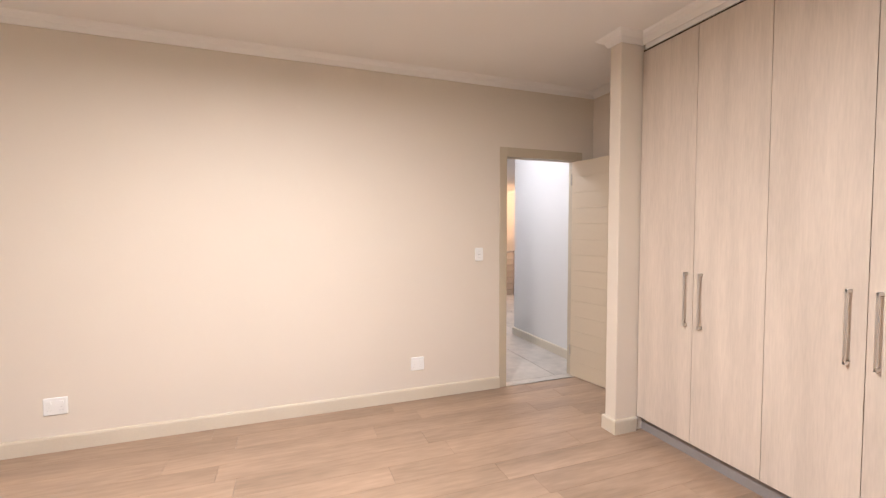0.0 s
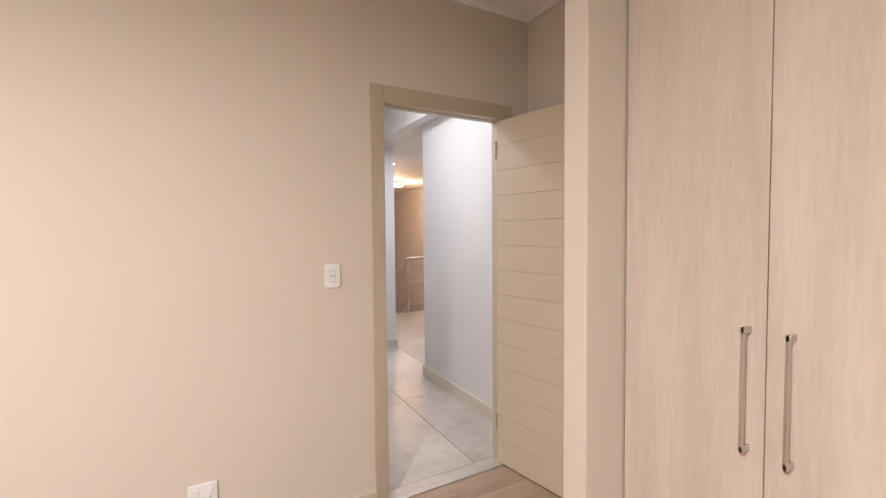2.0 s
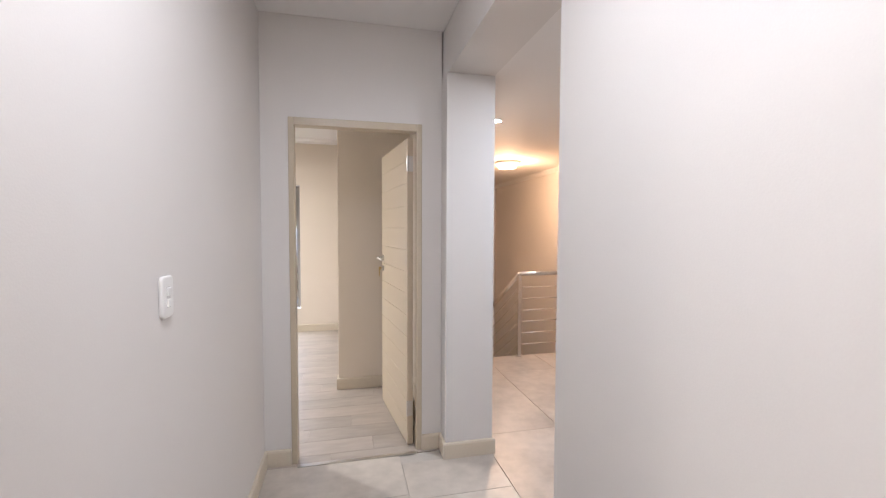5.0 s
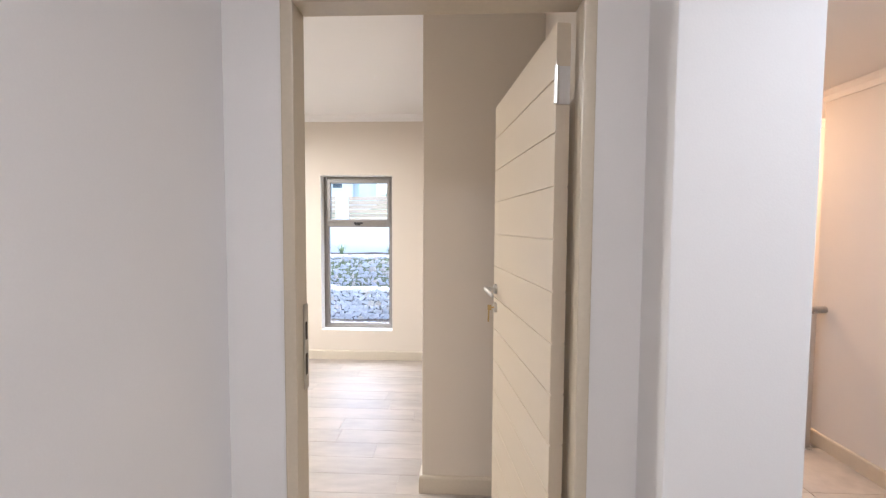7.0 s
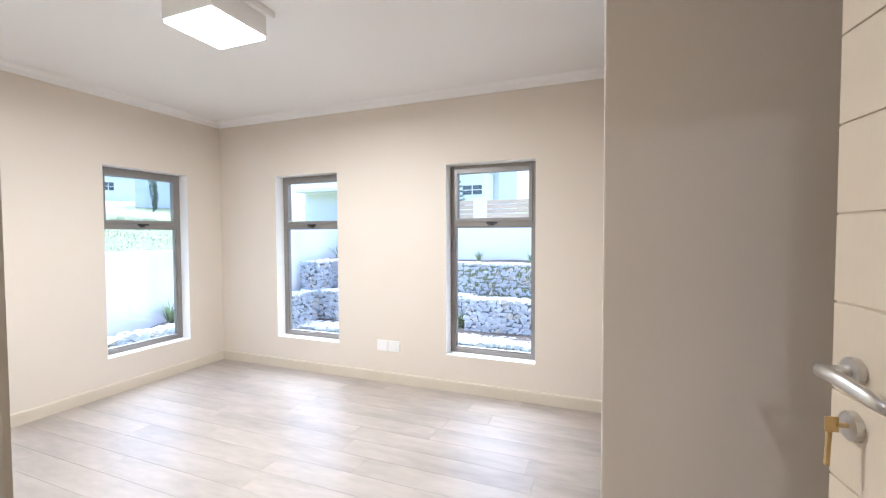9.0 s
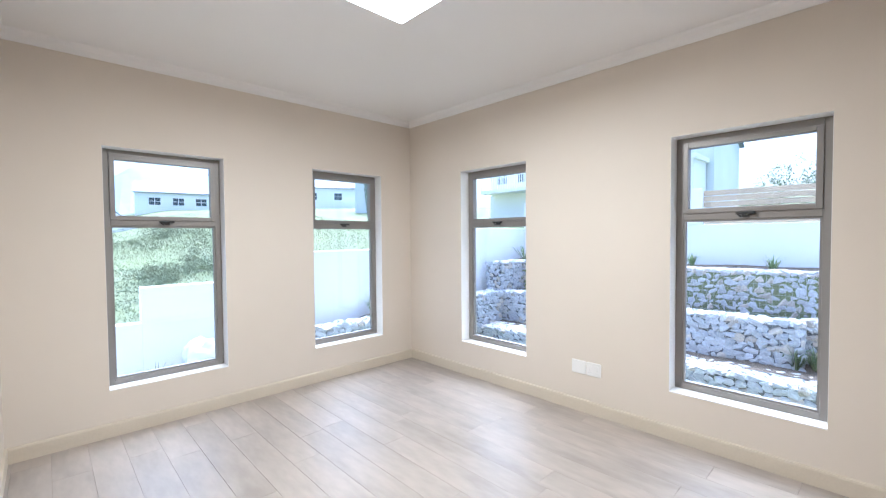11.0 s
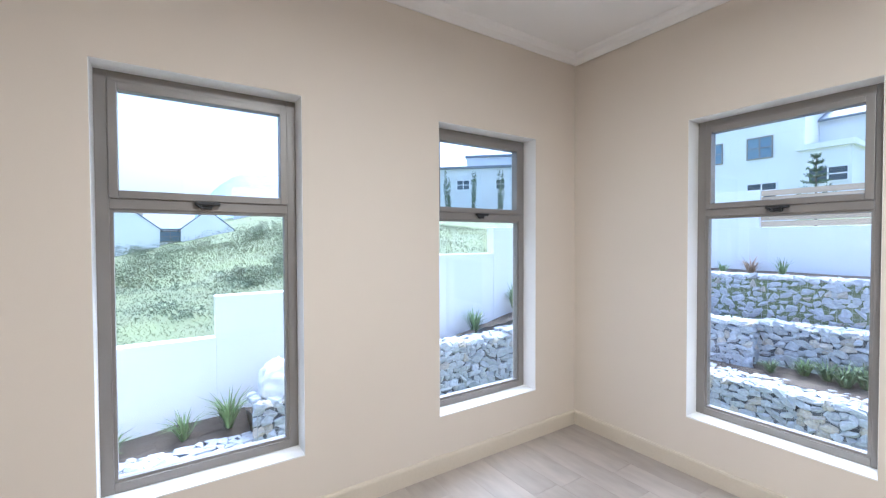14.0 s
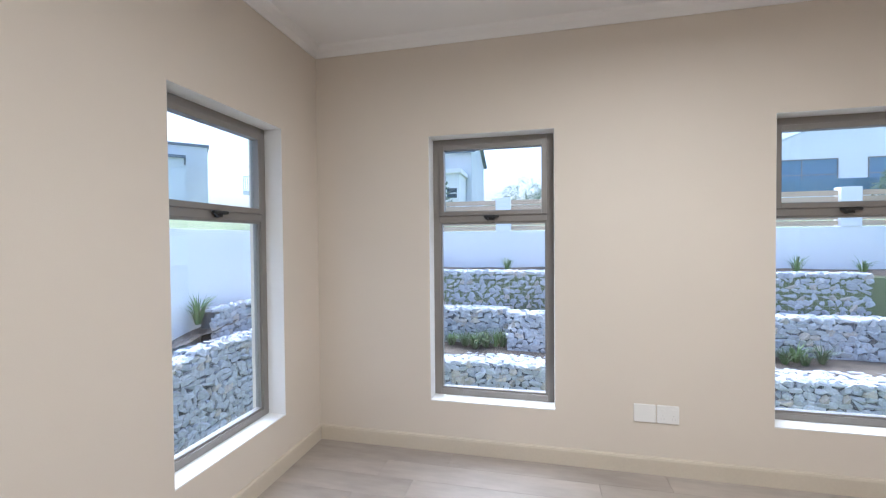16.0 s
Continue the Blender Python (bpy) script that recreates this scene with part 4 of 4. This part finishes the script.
# ---------------------------------------------------------------- neighbouring houses
def house(x, y, z, w, d, h, rz, material, roof, windows, label, ridge="x", over=0.25, rise=1.6, roof_mat=None):
    """Rendered house: x along its front, front face at local y = 0, depth d behind; gable or flat roof; windows (x, z, w, h)."""
    hs = thing("house", label, "house", pose(x, y, z, 0, 0, rz))
    bm = bmesh.new()
    box(bm, -w / 2, w / 2, 0, d, -1.5, h)
    if roof == "gable":
        if ridge == "x":
            for sx in (-w / 2 + 0.01, w / 2 - 0.01):
                bm.faces.new([bm.verts.new(p) for p in ((sx, 0, h), (sx, d, h), (sx, d / 2, h + rise))])
        else:
            for sy in (0.001, d - 0.01):
                bm.faces.new([bm.verts.new(p) for p in ((-w / 2, sy, h), (w / 2, sy, h), (0, sy, h + rise))])
    part("wall", bm, material, hs)
    bm = bmesh.new()
    if roof == "gable":
        t = 0.12
        sl = rise / (d / 2 if ridge == "x" else w / 2)
        for s in (-1, 1):
            if ridge == "x":
                e = d / 2 + over
                pts = [(-w / 2 - over, d / 2, h + rise), (w / 2 + over, d / 2, h + rise), (w / 2 + over, d / 2 + s * e, h + rise - sl * e), (-w / 2 - over, d / 2 + s * e, h + rise - sl * e)]
            else:
                e = w / 2 + over
                pts = [(0, -0.02, h + rise), (0, d + over, h + rise), (s * e, d + over, h + rise - sl * e), (s * e, -0.02, h + rise - sl * e)]
            lo = [bm.verts.new(Vector(p) + Vector((0, 0, 0.01))) for p in pts]
            hi = [bm.verts.new(Vector(p) + Vector((0, 0, t))) for p in pts]
            bm.faces.new(lo)
            bm.faces.new(hi)
            for i in range(4):
                bm.faces.new([lo[i], lo[(i + 1) % 4], hi[(i + 1) % 4], hi[i]])
        bmesh.ops.recalc_face_normals(bm, faces=bm.faces)
    else:
        box(bm, -w / 2 - 0.15, w / 2 + 0.15, -0.15, d + 0.15, h, h + 0.25)
    part("roof", bm, roof_mat or ROOF, hs)
    for wx, wz, ww, wh, blue in windows:
        v = boxes("window", RENDERWALL if not blue else ALU, hs, (wx - ww / 2 - 0.06, wx - ww / 2, -0.05, 0.0, wz, wz + wh), (wx + ww / 2, wx + ww / 2 + 0.06, -0.05, 0.0, wz, wz + wh), (wx - ww / 2, wx + ww / 2, -0.05, 0, wz + wh - 0.06, wz + wh), (wx - ww / 2, wx + ww / 2, -0.05, 0, wz, wz + 0.06),
                  (wx - 0.03, wx + 0.03, -0.04, 0, wz + 0.06, wz + wh - 0.06), (wx - ww / 2, wx - 0.03, -0.04, 0, wz + wh * 0.5 - 0.025, wz + wh * 0.5 + 0.025), (wx + 0.03, wx + ww / 2, -0.04, 0, wz + wh * 0.5 - 0.025, wz + wh * 0.5 + 0.025))
        boxes("pane", WINBLUE if blue else WINDARK, v, (wx - ww / 2, wx + ww / 2, -0.02, -0.004, wz + 0.06, wz + wh - 0.06))
    return hs


def balcony(hs, x0, x1, z, depth=1.4):
    boxes("balcony", HOUSEWALL, hs, (x0, x1, -depth, 0, z - 0.25, z))
    rl = boxes("balcony_rail", RENDERWALL, hs, (x0, x1, -depth, -depth + 0.06, z + 0.95, z + 1.02))
    n = int((x1 - x0) / 0.16)
    for i in range(n + 1):
        boxes("baluster", RENDERWALL, rl, (x0 + i * 0.16, x0 + i * 0.16 + 0.045, -depth + 0.01, -depth + 0.05, z, z + 0.95))


h1 = house(-7.62, 22.5, 2.2, 5.35, 8, 5.7, 0, HOUSEWALL, "flat", [(0.9, 3.2, 1.0, 1.1, 1), (-1.3, 3.2, 0.95, 1.1, 1), (1.0, 1.2, 1.2, 0.8, 0)], "white two-storey house with blue-framed casement windows", roof_mat=HOUSEWALL)
house(-4.0, 24.5, 2.3, 2.3, 6, 4.9, 0, HOUSEGREY, "gable", [], "pale grey house wing with a slate roof", "x", rise=1.4)
house(-4.1, 22.1, 2.2, 1.75, 2.3, 3.25, 0, HOUSEWALL, "flat", [(0.1, 1.7, 1.3, 0.7, 0)], "low white garage block with a dark opening", roof_mat=HOUSEWALL)
h1b = house(-14.4, 23.5, 2.8, 8.0, 8, 4.0, 0, HOUSEWALL, "gable", [(2.6, 2.6, 1.2, 1.4, 0), (-0.6, 2.6, 1.2, 1.4, 0), (-2.8, 2.6, 1.0, 1.2, 0)], "white house with a railed balcony under a slate roof", "x", rise=2.0)
balcony(h1b, -3.8, 3.9, 2.1)
h2 = house(19.5, 27.0, 2.6, 12.0, 9, 3.8, 0, HOUSEWALL, "gable", [(-2.6, 1.6, 3.6, 1.9, 1), (2.6, 1.6, 3.6, 1.9, 1)], "modern pale house with wide blue glass windows", "y", rise=2.2, roof_mat=HOUSEGREY)
boxes("balcony", HOUSEWALL, h2, (-6.0, 6.0, -1.6, 0, 0.9, 1.2))
boxes("balustrade", WINBLUE, h2, (-5.9, 5.9, -1.58, -1.55, 1.2, 2.1), label="blue glass balustrade")
house(-30.8, 23.6, 4.6, 9, 8, 3.9, 45, HOUSEGREY, "flat", [(-1.5, 1.8, 1.2, 1.0, 0), (2.2, 1.8, 0.8, 1.0, 0)], "grey modern house with a flat roof", roof_mat=ROOF)
house(-31.4, 27.6, 5.0, 8, 6, 5.2, 45, HOUSEGREY, "flat", [], "grey upper block of a modern house", roof_mat=ROOF)
house(-37.0, -4.9, 0.2, 4.2, 9, 2.1, 90, HOUSEWALL, "gable", [], "white gabled cottage with a blue-grey roof", "y", rise=1.7)
house(-37.3, 0.5, 0.2, 3.8, 9, 2.1, 90, HOUSEWALL, "gable", [], "white gabled cottage wing with a blue-grey roof", "y", rise=1.6)
house(-38.6, -2.1, 0.2, 3.2, 5, 2.2, 90, HOUSEWALL, "gable", [(0, 1.1, 2.0, 0.9, 1)], "white cottage link with blue-framed window", "x", rise=1.3)
house(-58.0, 9.5, 4.5, 9, 8, 2.6, 80, HOUSEWALL, "gable", [(-2.5, 1.0, 1.2, 1.0, 0), (0, 1.0, 1.2, 1.0, 0), (2.5, 1.0, 1.2, 1.0, 0)], "white house on the slope with a blue-grey roof", "x", rise=1.7)
house(-54.0, 20.0, 5.0, 8, 8, 2.8, 70, HOUSEWALL, "gable", [(-2, 1.0, 1.2, 1.2, 0), (1.5, 1.0, 1.2, 1.2, 0)], "white house on the slope with a blue-grey roof", "y", rise=1.8)
house(-60.0, 31.0, 6.5, 10, 8, 3.0, 60, HOUSEWALL, "gable", [(-2, 1.0, 1.2, 1.2, 0), (2, 1.0, 1.2, 1.2, 0)], "white house on the slope with a blue-grey roof", "x", rise=1.7)

# mountain ridge; its haze is painted in as a pale blue-grey base colour
bm = bmesh.new()
n = 90
rows = []
for i in range(n + 1):
    y = -900 + 3300 * i / n
    u = i / n
    top = 370 / (1 + math.exp(-(y - 190) / 62)) * math.exp(-max(0, y - 620) / 1300) + 55 * noise.noise(Vector((u * 22, 0, 0))) + 8 * noise.noise(Vector((u * 70, 3, 0))) + 30
    rows.append([bm.verts.new((-1700 - 60 * noise.noise(Vector((u * 9, k, 1))) - 260 * k, y, (top * (k / 4) ** 0.8 + 4))) for k in range(5)])
for a, b in zip(rows, rows[1:]):
    for k in range(4):
        bm.faces.new([a[k], b[k], b[k + 1], a[k + 1]])
structure(part("backdrop_mountain", bm, MOUNTAIN), "hazy blue-grey mountain ridge", "mountain")

# ---------------------------------------------------------------- floors in pieces, and the stones
def planks(parent, x0, x1, y0, y1, pw, pl, material, r):
    lib = {}
    y = y1
    while y > y0 + 0.005:
        w = min(pw, y - y0)
        x = x0 - r.uniform(0, pl)
        while x < x1 - 0.005:
            a, b = max(x, x0), min(x + pl, x1)
            if b - a > 0.01:
                key = (round(b - a, 3), round(w, 3))
                if key not in lib:
                    bm = bmesh.new()
                    l, q = key[0] / 2 - 0.0006, key[1] / 2 - 0.0006
                    v = [bm.verts.new(c) for c in ((-l, -q, -0.012), (l, -q, -0.012), (l, q, -0.012), (-l, q, -0.012), (-l, -q, -0.001), (l, -q, -0.001), (l, q, -0.001), (-l, q, -0.001),
                                                  (-l + 0.0002, -q + 0.0002, 0), (l - 0.0002, -q + 0.0002, 0), (l - 0.0002, q - 0.0002, 0), (-l + 0.0002, q - 0.0002, 0))]
                    for lo in (0, 4):
                        for i in range(4):
                            bm.faces.new([v[lo + i], v[lo + (i + 1) % 4], v[lo + 4 + (i + 1) % 4], v[lo + 4 + i]])
                    bm.faces.new(v[8:12])
                    lib[key] = mesh_of("plank", bm, material)
                o = new("plank" if material not in (TILE,) else "tile", lib[key])
                o.parent, o.location = parent, ((a + b) / 2, y - w / 2, 0)
            x += pl
        y -= pw


fb = solid("floor_bedroom", (0, 4.75, -3.525, 0, -0.16, -0.0125), JOINT, "limed oak laminate plank floor", "floor")
planks(fb, 0, 4.75, -3.525, 0, 0.18, 1.25, PLANK_B, random.Random(3))
fa = solid("floor_room", (-0.6, 4.97, -10.9, -6.387, -0.16, -0.0125), JOINT, "brown oak laminate plank floor", "floor")
planks(fa, -0.6, 4.97, -10.9, -6.387, 0.18, 1.25, PLANK, random.Random(4))
fc = solid("floor_corridor", (3.53, 6.97, -6.387, -1.70, -0.16, -0.0065), GROUT, "grey stone-look tiled floor", "floor")
for x0, x1, y0, y1 in ((3.9, 4.685, -6.385, -6.29), (3.69, 4.5, -6.29, -3.526), (4.503, 5.083, -6.29, -3.636), (5.086, 5.69, -6.29, -1.703), (5.693, 6.293, -6.29, -1.703), (6.296, 6.77, -3.1, -1.703)):
    y, off = y1, {3.69: 0.42, 4.503: 0.36}.get(x0, 0.5)
    y = y1
    first = True
    while y > y0 + 0.01:
        h = min(off if first else 1.2, y - y0)
        first = False
        bm = bmesh.new()
        box(bm, -(x1 - x0) / 2 + 0.0015, (x1 - x0) / 2 - 0.0015, -h / 2 + 0.0015, h / 2 - 0.0015, -0.006, 0.0)
        o = part("tile", bm, TILE, fc)
        o.location = ((x0 + x1) / 2, y - h / 2, 0)
        y -= h
for m, w, h, d, *e in BASKETS:
    basket(m, w, h, d, GL, ends=any(e))
